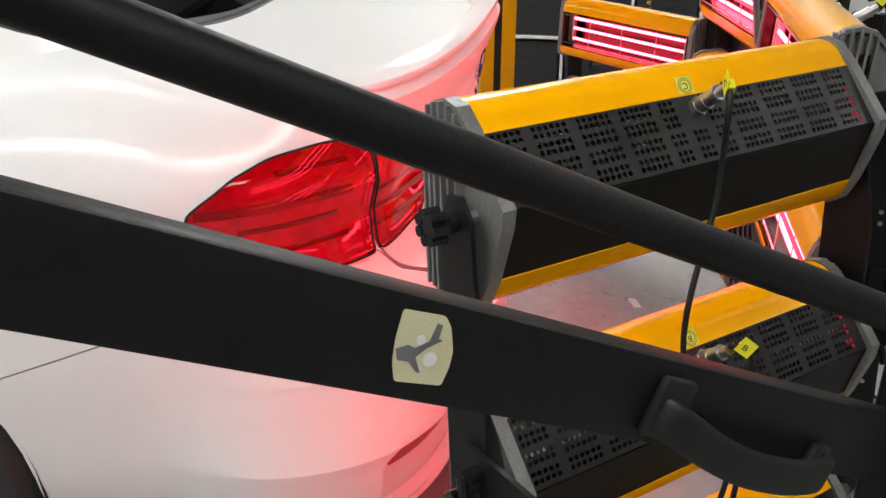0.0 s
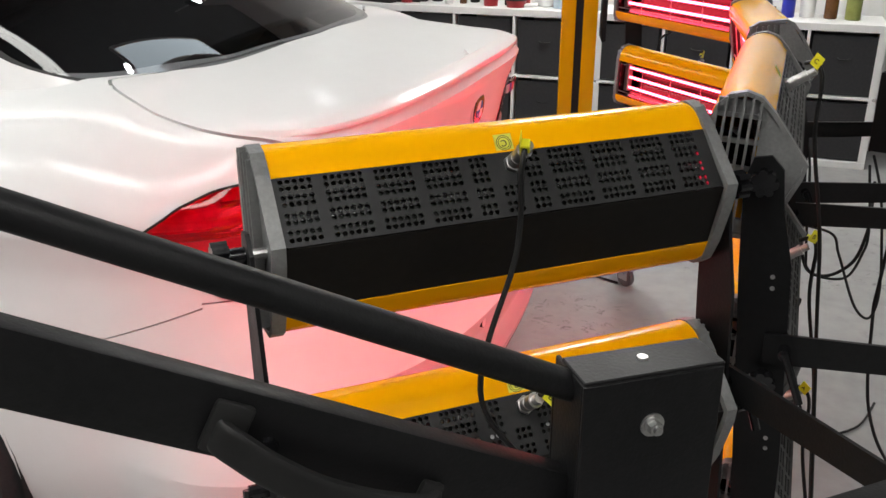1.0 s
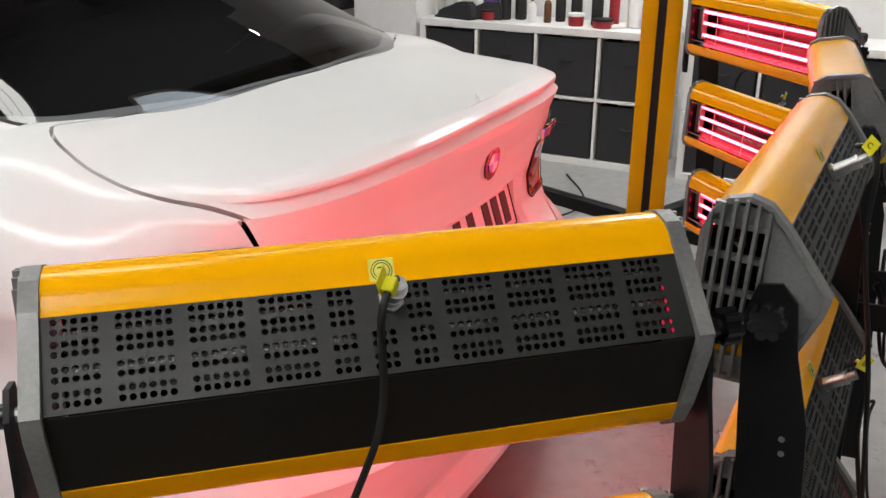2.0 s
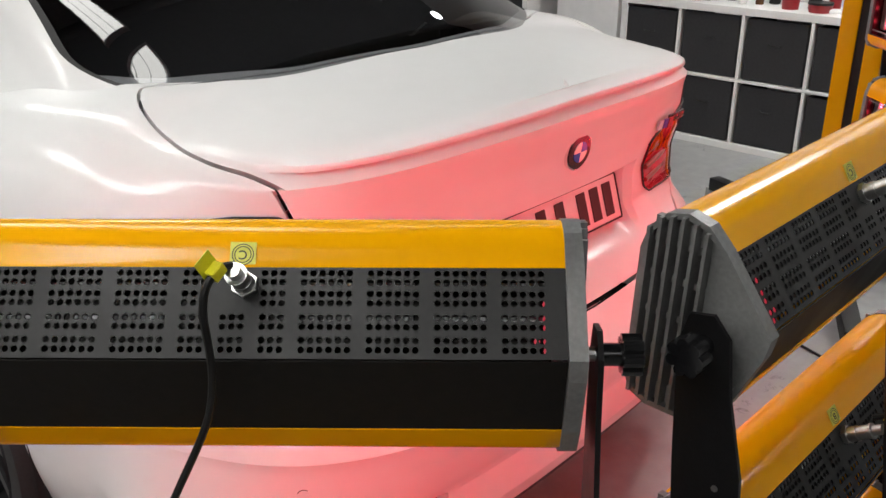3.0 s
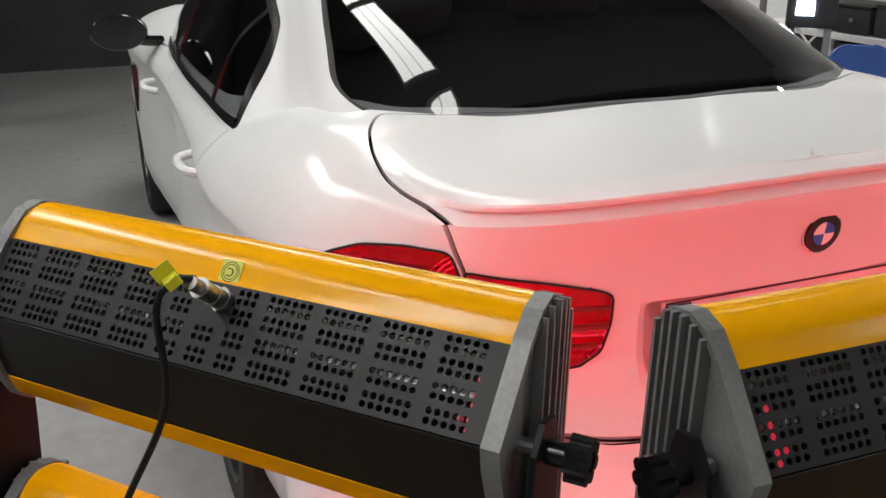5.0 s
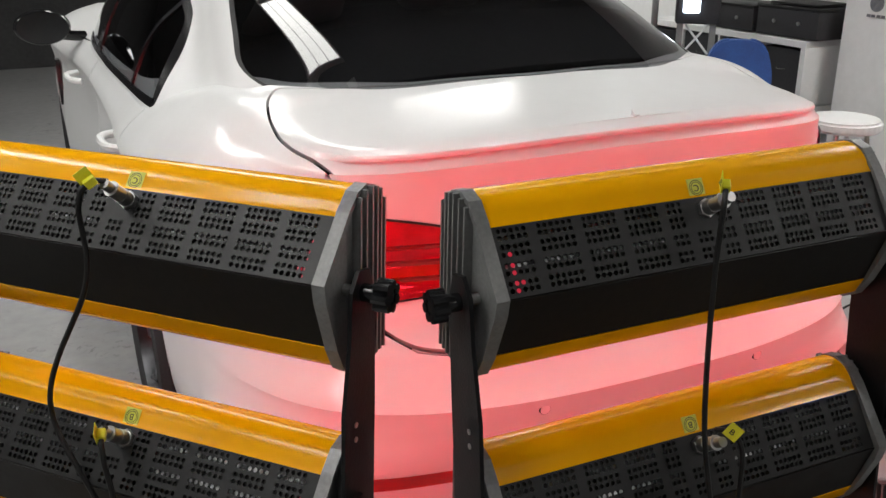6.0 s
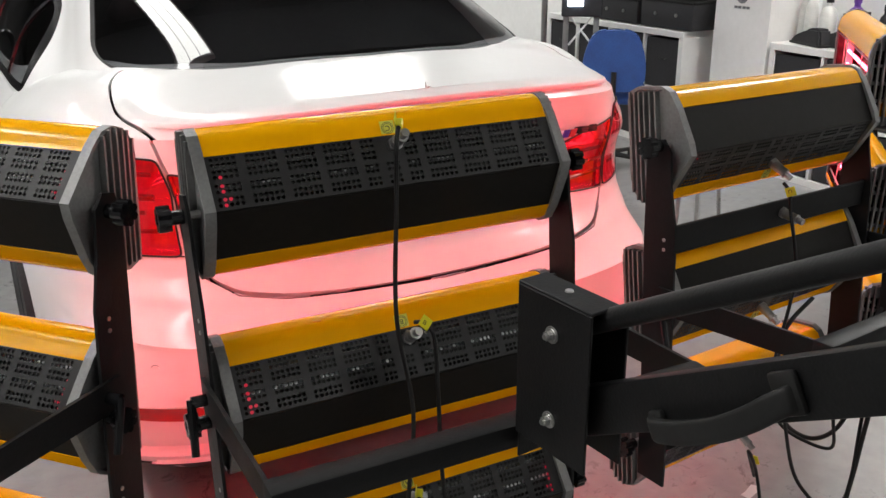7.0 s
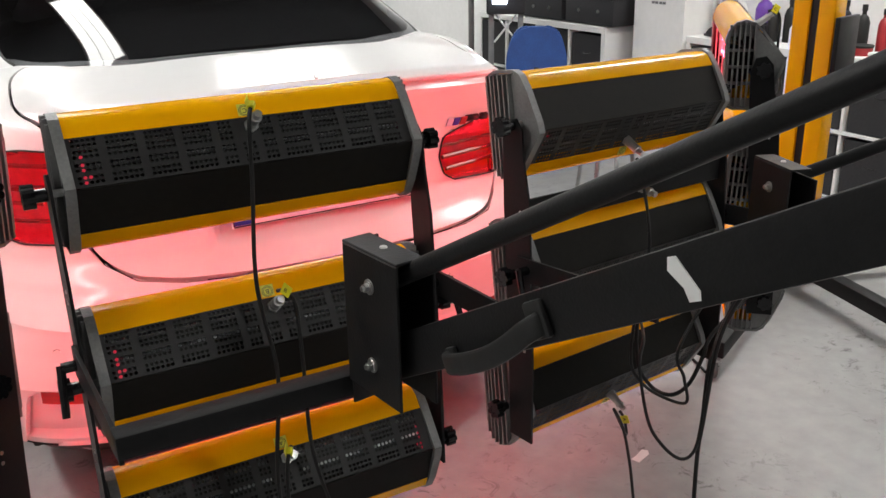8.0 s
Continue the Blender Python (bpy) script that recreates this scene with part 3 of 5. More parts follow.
    ob.visible_shadow = False
    for s in (1, -1):
        outer = [(1.10, 1.0), (1.13, 1.03), (1.24, 1.12), (1.36, 1.22), (1.52, 1.295), (1.75, 1.33), (2.1, 1.342), (2.45, 1.325), (2.62, 1.295), (3.12, 1.0), (3.1, .985), (2.0, .985)]
        keep = lambda c, n, s=s: c.x * s > .4 and n.x * s > .25
        win = take(cabin, carve(cabin, rounded(outer, .02), (1, 2), keep))
        for lo, hi in ((1.0, 1.44), (1.46, 2.30), (2.40, 3.2)):
            inner = [p for p in offset(rounded(outer, .02), .02)]
            got = [f for f in carve(win, inner, (1, 2), lambda c, n: True)]
            band = [(lo, .9), (hi, .9), (hi, 1.4), (lo, 1.4)]
            cutb = set(carve(win, band, (1, 2), lambda c, n: True))
            got = [f for f in win.faces if f in cutb and inside((f.calc_center_median().y, f.calc_center_median().z), inner)]
            if got:
                ob = part("side_window", rim_in(push(take(win, got), -.003), .004), TINT, car)
                ob.visible_shadow = False
        part("window_trim", rim_in(push(win, .002), .012), BLACK_GLOSS, car, "gloss black window surround")
    screen = [(-.60, 1.33), (.60, 1.33), (.70, 1.05), (-.70, 1.05)]
    front = take(cabin, carve(cabin, rounded(screen, .03), (0, 2), lambda c, n: c.y > 2.6 and n.y > .3))
    ob = part("windscreen", rim_in(front, .005), TINT, car)
    ob.visible_shadow = False
    part("cabin_shell", rim_in(cabin, .02), PAINT, car, angle=50)

    # floor pan
    bm = bmesh.new()
    box(bm, (-.78, .34, .165), (.78, 4.3, .20), .01)
    box(bm, (-.55, .25, .17), (.55, .36, .30), .03)
    part("underbody", bm, BLACK_TRIM, car)

    # cabin tub, seats, shelf
    bm = bmesh.new()
    box(bm, (-.74, 1.25, .30), (.74, 3.2, .34), .02)
    box(bm, (-.76, 1.2, .3), (-.70, 3.2, .93), .02)
    box(bm, (.70, 1.2, .3), (.76, 3.2, .93), .02)
    box(bm, (-.72, 3.0, .3), (.72, 3.25, .98), .04)
    part("cabin_tub", bm, CABIN, car)
    bm = bmesh.new()
    box(bm, (-.58, .70, 1.0), (.58, 1.27, 1.03), .01)
    part("parcel_shelf", bm, CABIN, car)
    for x0, x1, y in ((-.62, .62, 1.30), (-.58, -.12, 2.35), (.12, .58, 2.35)):
        bm = bmesh.new()
        m = Matrix.Translation((0, y, .55)) @ pose(0, 0, 0, 14)
        box(bm, (x0, -.09, -.15), (x1, .06, .52), .05, 3, m)
        for cx in ([-.40, 0, .40] if x1 - x0 > 1 else [(x0 + x1) / 2]):
            box(bm, (cx - .12, -.08, .55), (cx + .12, .02, .74), .04, 3, m)
        box(bm, (x0, y, .38), (x1, y + .5, .56), .06, 3)
        part("seat", bm, CABIN, car)

    for s in (1, -1):
        bm = bmesh.new()
        prism(bm, rounded([(3.46, .60), (3.50, .60), (3.56, .82), (3.47, .82)], .012), .925 * s, .945 * s)
        part("wing_vent", bm, BLACK_GLOSS, car, "black wing side vent")
    # wheels and arch liners
    for y in (1.105, 3.80):
        for s in (1, -1):
            wheel(car, s, y)
    # emblem, plate, badge, sensors, mirrors
    bm = bmesh.new()
    rod(bm, (0, .0, 0), (0, -.008, 0), .040, 32)
    badge = part("emblem", bm, CHROME, car, "round chrome-ringed boot emblem", at=pose(.010, .0935, .962, 8))
    bm = bmesh.new()
    rod(bm, (0, -.0085, 0), (0, -.0105, 0), .0365, 32)
    part("emblem_ring", bm, BLACK_GLOSS, badge)
    for k in range(4):
        bm = bmesh.new()
        pts = [(0, 0)] + [(.022 * math.cos(a), .022 * math.sin(a)) for a in [k * math.pi / 2 + j * math.pi / 12 for j in range(7)]]
        prism(bm, pts, -.0108, -.0122, "y")
        part("emblem_quarter", bm, WHITE_ENAMEL if k % 2 else BLUE_ENAMEL, badge)
    plate(car)
    for k, m in enumerate((PALE_BLUE, DEEP_BLUE, DARK_RED)):
        bm = bmesh.new()
        prism(bm, [(.375 + .022 * k, .921), (.393 + .022 * k, .921), (.402 + .022 * k, .941), (.384 + .022 * k, .941)], .121, .116, "y")
        part("badge_stripe", bm, m, car, "slanted coloured badge stripe")
    bm = bmesh.new()
    box(bm, (.446, .126, .923), (.492, .134, .943), .004)
    box(bm, (.497, .131, .923), (.525, .139, .943), .004)
    part("model_badge", bm, BLACK_GLOSS, car, "small dark boot badge")
    skin = [v.co for v in bumper_ob.data.vertices]
    for x, z in ((-.705, .515), (-.281, .543), (.281, .543), (.705, .515)):
        y = min(skin, key=lambda c: (c.x - x) ** 2 + (c.z - z) ** 2 + max(0, c.y) * .001).y
        bm = bmesh.new()
        face = Vector((math.copysign(abs(x) ** 3 * 2.2, x), -1, 0)).normalized()
        rod(bm, Vector((x, y, z)) - face * .02, Vector((x, y, z)) + face * .0030, .0112, 20)
        sensor = part("parking_sensor", bm, PAINT, bumper_ob)
        bm = bmesh.new()
        rod(bm, Vector((x, y, z)) - face * .02, Vector((x, y, z)) + face * .0022, .0124, 20)
        part("sensor_ring", bm, BLACK_TRIM, sensor, "thin dark ring")
    for s in (1, -1):
        mirror(car, s)
    return car


def edge_loop(bm, mesh, r):
    """A thin bead round the outer edge of a lens."""
    tmp = bmesh.new()
    tmp.from_mesh(mesh)
    edges = [e for e in tmp.edges if not e.smooth or (len(e.link_faces) == 2 and e.calc_face_angle(0) > .8)]
    for e in edges:
        a, b = e.verts[0].co, e.verts[1].co
        if (b - a).length > .0008:
            rod(bm, a, b, r, 6)
    tmp.free()


def lamp_bars(lens, s, name):
    """Light guides and dark ribs behind the lens."""
    if name == "tail_lamp_inner":
        spans = [(.37, .60, .862, 0), (.375, .60, .828, .002), (.39, .60, .792, 0)]
    else:
        spans = [(.64, .745, .935, .0), (.64, .825, .884, .006), (.66, .79, .846, .0), (.64, .75, .80, .0)]
    for a, b, z, more in spans:
        bm = bmesh.new()
        pts = []
        for k in range(9):
            x = a + (b - a) * k / 8
            y = curve_at([(.30, .098), (.36, .11), (.50, .145), (.62, .20), (.72, .275), (.80, .37), (.845, .46)], x) + .030 - more
            pts.append((x * s, y, z))
        tube(bm, pts, .006 + more * .4, 6)
        part("light_guide", bm, LAMP_DARK, lens)


def handle(door, s, y):
    bm = bmesh.new()
    pts = spline([(.905 * s, y, .868), (.945 * s, y + .03, .875), (.948 * s, y + .14, .878), (.905 * s, y + .18, .878)], 12)
    tube(bm, pts, .012, 8)
    part("door_handle", bm, PAINT, door, "white bow door handle")


def wheel(car, s, y):
    hub = part("wheel", rim_mesh(), RIM, car, "dark multi-spoke wheel with low-profile tyre", at=Matrix.Translation((.80 * s, y, .335)) @ pose(0, 0, 0, 0, 0, 0 if s > 0 else 180))
    bm = bmesh.new()
    prof = [(-.12, .255), (-.13, .29), (-.125, .318), (-.10, .335), (.10, .335), (.125, .318), (.13, .29), (.12, .255)]
    lathe(bm, prof, 48)
    part("tyre", bm, TYRE, hub)
    for k in range(10):
        piece("spoke", SPOKE, hub, pose(0, 0, 0, 36 * k))
    bm = bmesh.new()
    n = 24
    for k in range(n):
        a, b = math.pi * (k / n * 1.16 - .08), math.pi * ((k + 1) / n * 1.16 - .08)
        q = [bm.verts.new((x * s, y + .355 * math.cos(t), .335 + .355 * math.sin(t))) for t in (a, b) for x in (.55, .905)]
        bm.faces.new((q[0], q[1], q[3], q[2]))
    part("arch_liner", bm, BLACK_TRIM, car)


def lathe(bm, prof, seg):
    """Turns (x, radius) round the x axis."""
    rings = [[bm.verts.new((x, r * math.cos(k * math.tau / seg), r * math.sin(k * math.tau / seg))) for k in range(seg)] for x, r in prof]
    for a, b in zip(rings, rings[1:]):
        for k in range(seg):
            bm.faces.new((a[k], a[(k + 1) % seg], b[(k + 1) % seg], b[k]))


def rim_mesh():
    bm = bmesh.new()
    lathe(bm, [(-.11, .235), (-.115, .25), (.09, .245), (.115, .258), (.125, .255), (.118, .24), (.06, .225), (-.10, .23)], 48)
    rod(bm, (.03, 0, 0), (.095, 0, 0), .07, 20)
    return bm


def spoke_mesh():
    bm = bmesh.new()
    box(bm, (.055, -.018, .05), (.09, .018, .245), .006, 1)
    return finish(bm, "spoke", RIM)


def plate(car):
    m = pose(.008, .1455, .788, -17)
    bm = bmesh.new()
    box(bm, (-.26, -.002, -.055), (.26, .010, .055), .003)
    p = part("number_plate", bm, PLATE_WHITE, car, "white registration plate with dark characters as bars", at=m)
    bm = bmesh.new()
    for a, b in (((-.257, -.0536), (.257, -.050)), ((-.257, .050), (.257, .0536)), ((-.2585, -.05), (-.2555, .05)), ((.2555, -.05), (.2585, .05))):
        box(bm, (a[0], -.0045, a[1]), (b[0], -.0018, b[1]))
    part("border", bm, INK, p, smooth=False)
    bm = bmesh.new()
    box(bm, (-.255, -.0044, -.049), (-.205, -.0018, .049))
    part("blue_band", bm, BLUE_BAND, p, smooth=False)
    for x in (-.165, -.03, .035, .115, .165, .215):
        bm = bmesh.new()
        box(bm, (x - .017, -.0046, -.038), (x + .017, -.0018, .038), .002, 1)
        part("bar", bm, INK, p)
    bm = bmesh.new()
    box(bm, (-.112, -.0046, -.02), (-.088, -.0018, .02), .002, 1)
    part("crest", bm, BLUE_BAND, p)


def mirror(car, s):
    bm = bmesh.new()
    bmesh.ops.create_uvsphere(bm, u_segments=24, v_segments=14, radius=1, matrix=Matrix.Translation((1.0 * s, 2.93, 1.035)) @ Matrix.Diagonal((.115, .075, .075, 1)))
    bmesh.ops.bisect_plane(bm, geom=list(bm.faces) + list(bm.edges) + list(bm.verts), plane_co=(0, 2.90, 0), plane_no=(0, -1, 0), clear_outer=True)
    ob = part("wing_mirror", bm, BLACK_GLOSS, car, "gloss black wing mirror")
    bm = bmesh.new()
    bmesh.ops.create_circle(bm, cap_ends=True, segments=28, radius=1, matrix=Matrix.Translation((1.0 * s, 2.903, 1.035)) @ pose(0, 0, 0, -9) @ Matrix.Diagonal((.106, 1, .066, 1)) @ pose(0, 0, 0, 90))
    part("mirror_glass", bm, MIRROR, ob)
    bm = bmesh.new()
    tube(bm, spline([(.83 * s, 2.98, .985), (.88 * s, 2.96, .99), (.93 * s, 2.94, 1.0)], 6), .022, 8)
    part("mirror_foot", bm, BLACK_GLOSS, ob)


SPOKE = spoke_mesh()
LENS_FLAT = mat("red_reflector", (0.35, 0.006, 0.01), 0.15, 0, 0.6)
MIRROR = mat("mirror_glass", (0.22, 0.22, 0.23), 0.02, 1.0)
PLATE_WHITE = vary(mat("plate_white", (0.75, 0.75, 0.74), 0.35), (0.7, 0.7, 0.69), (0.78, 0.78, 0.77), 8, 3)
BLUE_BAND = mat("plate_blue", (0.02, 0.04, 0.25), 0.35)
WHITE_ENAMEL = mat("white_enamel", (0.8, 0.8, 0.8), 0.15)
BLUE_ENAMEL = mat("blue_enamel", (0.03, 0.12, 0.5), 0.15)
build_car()


# ---------- room ----------
def slab(name, a, b, material, label, category):
    bm = bmesh.new()
    box(bm, a, b)
    ob = new(name, finish(bm, name, material))
    return tagged(ob, label, category, "", "structure")


slab("floor", (-5.2, -5.2, -.1), (3.85, 9.2, 0), FLOOR_M, "grey sealed concrete floor with scuffs and stains", "floor")
slab("wall_east", (3.65, -5.2, 0), (3.85, 9.2, 3.4), WALL_M, "white painted workshop wall behind the shelving", "wall")
slab("wall_west", (-5.2, -5.0, 0), (-5.0, 9.0, 3.4), GREY_WALL, "plain grey painted workshop wall", "wall")
slab("wall_south", (-5.2, -5.2, 0), (3.65, -5.0, 3.4), GREY_WALL, "plain grey painted workshop wall", "wall")
slab("wall_north", (-5.2, 9.0, 0), (3.65, 9.2, 3.4), SHADED_WALL, "far end wall with its shade painted in as a dark colour", "wall")
slab("ceiling", (-5.2, -5.2, 3.4), (3.85, 9.2, 3.5), CEIL_M, "dark workshop ceiling", "ceiling")
slab("wall_pier", (3.22, 2.03, 0), (3.65, 2.46, 3.4), WALL_M, "white painted wall pier with a small round sign", "wall")


def ceiling_light(x, y, lx, ly, material, label, tubes=0):
    ob = thing("ceiling_light", pose(x, y, 3.0), label, "ceiling light", "ceiling lights")
    bm = bmesh.new()
    for a, b in (((-lx, -ly), (lx, -ly + .02)), ((-lx, ly - .02), (lx, ly)), ((-lx, -ly + .02), (-lx + .02, ly - .02)), ((lx - .02, -ly + .02), (lx, ly - .02))):
        box(bm, (*a, -.02), (*b, .03))
    box(bm, (-lx + .02, -ly + .02, .01), (lx - .02, ly - .02, .03))
    part("frame", bm, SHELF_M, ob, smooth=False)
    if tubes:
        w = (2 * lx - .04) / tubes
        for k in range(tubes):
            bm = bmesh.new()
            x0 = -lx + .02 + k * w
            box(bm, (x0 + .006, -ly + .02, -.012), (x0 + w - .006, ly - .02, .005))
            part("diffuser", bm, material, ob, smooth=False)
    else:
        bm = bmesh.new()
        box(bm, (-lx + .02, -ly + .02, -.012), (lx - .02, ly - .02, .005))
        part("diffuser", bm, material, ob, smooth=False)
    for sx in (-1, 1):
        bm = bmesh.new()
        rod(bm, (sx * lx * .8, 0, .03), (sx * lx * .8, 0, .4), .003, 6)
        part("wire", bm, STEEL, ob)


for y in (1.14, 2.33, 3.42, 4.51):
    ceiling_light(-.41, y, .18, .52, BATTEN_LIGHT, "three-strip ceiling batten light in a row", 3)
for x, y in ((-2.3, -2.4), (-2.3, -.6), (-2.3, 1.2), (-2.3, 3.0), (-3.4, -1.5), (-3.4, .6), (-3.4, 2.8), (-3.4, 5.0)):
    ceiling_light(x, y, .14, .72, STRIP_LIGHT if x > -3 and y > -2 else WEAK_STRIP, "long white ceiling strip light, switched on")
ceiling_light(.97, 1.07, .53, .10, DIM_PANEL, "dim bluish ceiling light panel")
ceiling_light(2.2, 5.7, .7, .3, PANEL_LIGHT, "bright white ceiling light panel, switched on")
for x, y in ((.2, -3.6), (2.3, -2.6)):
    ceiling_light(x, y, .22, .22, SOFT_PANEL, "small square white ceiling light panel, switched on")
for x, y in ((2.6, .2),):
    ceiling_light(x, y, .6, .3, PANEL_LIGHT, "bright white ceiling light panel, switched on")


def spot_lamp(x, y):
    ob = thing("spot_lamp", pose(x, y, 2.93), "small round white ceiling spot lamp, switched on", "spot lamp", "ceiling lights")
    bm = bmesh.new()
    rod(bm, (0, 0, 0), (0, 0, .11), .052, 20)
    part("lamp_can", bm, BLACK_TRIM, ob)
    bm = bmesh.new()
    rod(bm, (0, 0, -.004), (0, 0, -.0005), .045, 20)
    part("lamp_face", bm, SPOT_LIGHT, ob)
    bm = bmesh.new()
    rod(bm, (0, 0, .11), (0, 0, .47), .008, 8)
    part("stem", bm, STEEL, ob)


for x, y in ((.37, 1.02), (2.55, 1.83), (3.3, 4.5)):
    spot_lamp(x, y)


def cube_shelf(x, y0, n, cell, label, filled):
    """A white open cube shelf, two rows high, its cells filled with black fabric bins."""
    ob = thing("cube_shelf", pose(x, y0, 0), label, "shelf", "cube shelves")
    w = n * cell
    bm = bmesh.new()
    box(bm, (0, 0, .0), (.39, w, .038), .002, 1)
    part("base_board", bm, SHELF_M, ob)
    bm = bmesh.new()
    box(bm, (0, 0, .735), (.39, w, .775), .002, 1)
    part("top_board", bm, SHELF_M, ob)
    bm = bmesh.new()
    box(bm, (.004, .02, .378), (.385, w - .02, .394), .001, 1)
    part("middle_board", bm, SHELF_M, ob)
    for k in range(n + 1):
        bm = bmesh.new()
        t = .019 if k in (0, n) else .008
        y = min(max(k * cell, t), w - t)
        for z0, z1 in ((.038, .378), (.394, .735)):
            box(bm, (.002, y - t, z0), (.387, y + t, z1), .001, 1)
        part("upright", bm, SHELF_M, ob)
    bm = bmesh.new()
    box(bm, (.383, .02, .038), (.389, w - .02, .735))
    part("back_panel", bm, SHELF_M, ob)
    for k in range(n):
        for r in range(2):
            if not filled(k, r):
                continue
            b = thing("fabric_bin", pose(x + .012, y0 + k * cell + cell / 2, .042 + .356 * r), "black fabric storage bin in the cube shelf", "storage bin", "bins in the shelves")
            bm = bmesh.new()
            h = .318 + .006 * ((k * 7 + r * 3) % 3)
            d = cell / 2 - .022
            box(bm, (.0, -d, 0), (.012, d, h), .004, 1)
            box(bm, (.012, -d, 0), (.35, -d + .01, h))
            box(bm, (.012, d - .01, 0), (.35, d, h))
            box(bm, (.012, -d + .01, 0), (.35, d - .01, .01))
            part("box_body", bm, BIN_M, b)
            bm = bmesh.new()
            tube(bm, [(-.002, -.035, h * .62), (-.008, -.02, h * .60), (-.008, .02, h * .60), (-.002, .035, h * .62)], .004, 6)
            part("pull_tab", bm, BLACK_TRIM, b)


cube_shelf(3.22, .512, 4, .373, "white cube shelf with black bins, bottles on top", lambda k, r: True)
cube_shelf(3.22, -1.12, 4, .38, "white cube shelf with black bins and clutter on top", lambda k, r: True)
cube_shelf(3.12, 2.62, 4, .373, "white cube shelf beside the wall pier", lambda k, r: True)


def bottle(x, y, r, h, material, label, cap=None, neck=.35, name="bottle", category="bottle"):
    ob = thing(name, pose(x, y, .776), label, category, "bottles on the shelf")
    bm = bmesh.new()
    prof = [(0, r * .9), (.004, r), (h * .62, r), (h * .74, r * .75), (h * .8, r * neck), (h * .88, r * neck)]
    rings = [[bm.verts.new((q * math.cos(k * math.tau / 16), q * math.sin(k * math.tau / 16), z)) for k in range(16)] for z, q in prof]
    for a, b in zip(rings, rings[1:]):
        for k in range(16):
            bm.faces.new((a[k], a[(k + 1) % 16], b[(k + 1) % 16], b[k]))
    bm.faces.new(rings[0][::-1])
    bm.faces.new(rings[-1])
    part("flask", bm, material, ob)
    bm = bmesh.new()
    rod(bm, (0, 0, h * .87), (0, 0, h), r * (neck + .08), 12)
    part("cap", bm, cap or BLACK_TRIM, ob)
    return ob


def tub(x, y, r, h, material, lid, label):
    ob = thing("tub", pose(x, y, .776), label, "tub", "bottles on the shelf")
    bm = bmesh.new()
    rod(bm, (0, 0, 0), (0, 0, h * .78), r * .92, 18, r)
    part("pot", bm, material, ob)
    bm = bmesh.new()
    rod(bm, (0, 0, h * .78), (0, 0, h), r * 1.04, 18)
    part("lid", bm, lid, ob)


def shoe(x, y, turn):
    ob = thing("shoe", pose(x, y, .776, 0, 0, turn), "worn black work shoe lying on the shelf top", "shoe", "shoes on the shelf")
    bm = bmesh.new()
    prism(bm, [(-.13, 0), (.13, 0), (.13, .03), (.10, .05), (.02, .075), (-.03, .10), (-.12, .10), (-.135, .05)], -.04, .04, "y")
    bmesh.ops.bevel(bm, geom=list(bm.edges), offset=.012, segments=2, affect="EDGES")
    part("upper", bm, BIN_M, ob)
    bm = bmesh.new()
    box(bm, (-.14, -.043, -.0), (.14, .043, .014), .005)
    part("sole", bm, BLACK_TRIM, ob)


for x, y, r, h, m, text, cap in (
        (3.38, 1.87, .036, .31, MILKY, "tall milky plastic bottle, half full", None),
        (3.42, 1.95, .034, .33, MILKY, "tall milky plastic bottle with dark cap", None),
        (3.36, 1.74, .047, .27, MILKY, "pale spray bottle with green residue", None),
        (3.46, 1.64, .05, .27, PURPLE, "purple plastic bottle with cap", PURPLE),
        (3.40, 1.52, .032, .20, BLACK_TRIM, "black plastic polish bottle with cap", None), (3.44, 1.44, .034, .24, BLACK_TRIM, "black plastic polish bottle with cap", None),
        (3.34, 1.33, .024, .14, WHITE_PLASTIC, "small white plastic bottle with cap", None), (3.38, 1.25, .022, .16, BROWN_GLASS, "small brown bottle with black cap", None),
        (3.46, 1.20, .030, .22, BLACK_TRIM, "black plastic polish bottle with cap", None), (3.45, 1.10, .032, .25, BLACK_TRIM, "black plastic polish bottle with cap", None),
        (3.40, .96, .033, .24, BLACK_TRIM, "black plastic polish bottle with cap", None), (3.46, .88, .030, .22, DARK_RED, "dark red polish bottle with cap", None),
        (3.42, .74, .05, .26, WHITE_PLASTIC, "white plastic canister with cap", None), (3.36, .64, .045, .24, PALE_BLUE, "pale blue plastic canister with cap", None),
        (3.44, .2, .04, .24, WHITE_PLASTIC, "white plastic bottle with black cap", None), (3.40, -.62, .035, .30, DEEP_BLUE, "deep blue plastic spray bottle", DEEP_BLUE),
        (3.44, -.72, .04, .25, WHITE_PLASTIC, "white plastic bottle with black cap", None), (3.42, -.84, .035, .22, BROWN_GLASS, "amber plastic bottle with cap", None),
        (3.40, -.95, .04, .2, OLIVE, "olive green bottle with cap", None)):
    bottle(x, y, r, h, m, text, cap)
tub(3.33, 1.06, .045, .07, DARK_RED, WHITE_PLASTIC, "flat red tub with a white lid")
tub(3.32, .90, .06, .05, DARK_RED, BLACK_TRIM, "flat dark red polish tin")
tub(3.33, 1.60, .04, .06, DARK_RED, BLACK_TRIM, "small red tin on the shelf")
tub(3.36, .08, .05, .05, WHITE_PLASTIC, WHITE_PLASTIC, "flat white tub with lid")
shoe(3.31, 1.80, 75)
shoe(3.35, 1.66, 100)
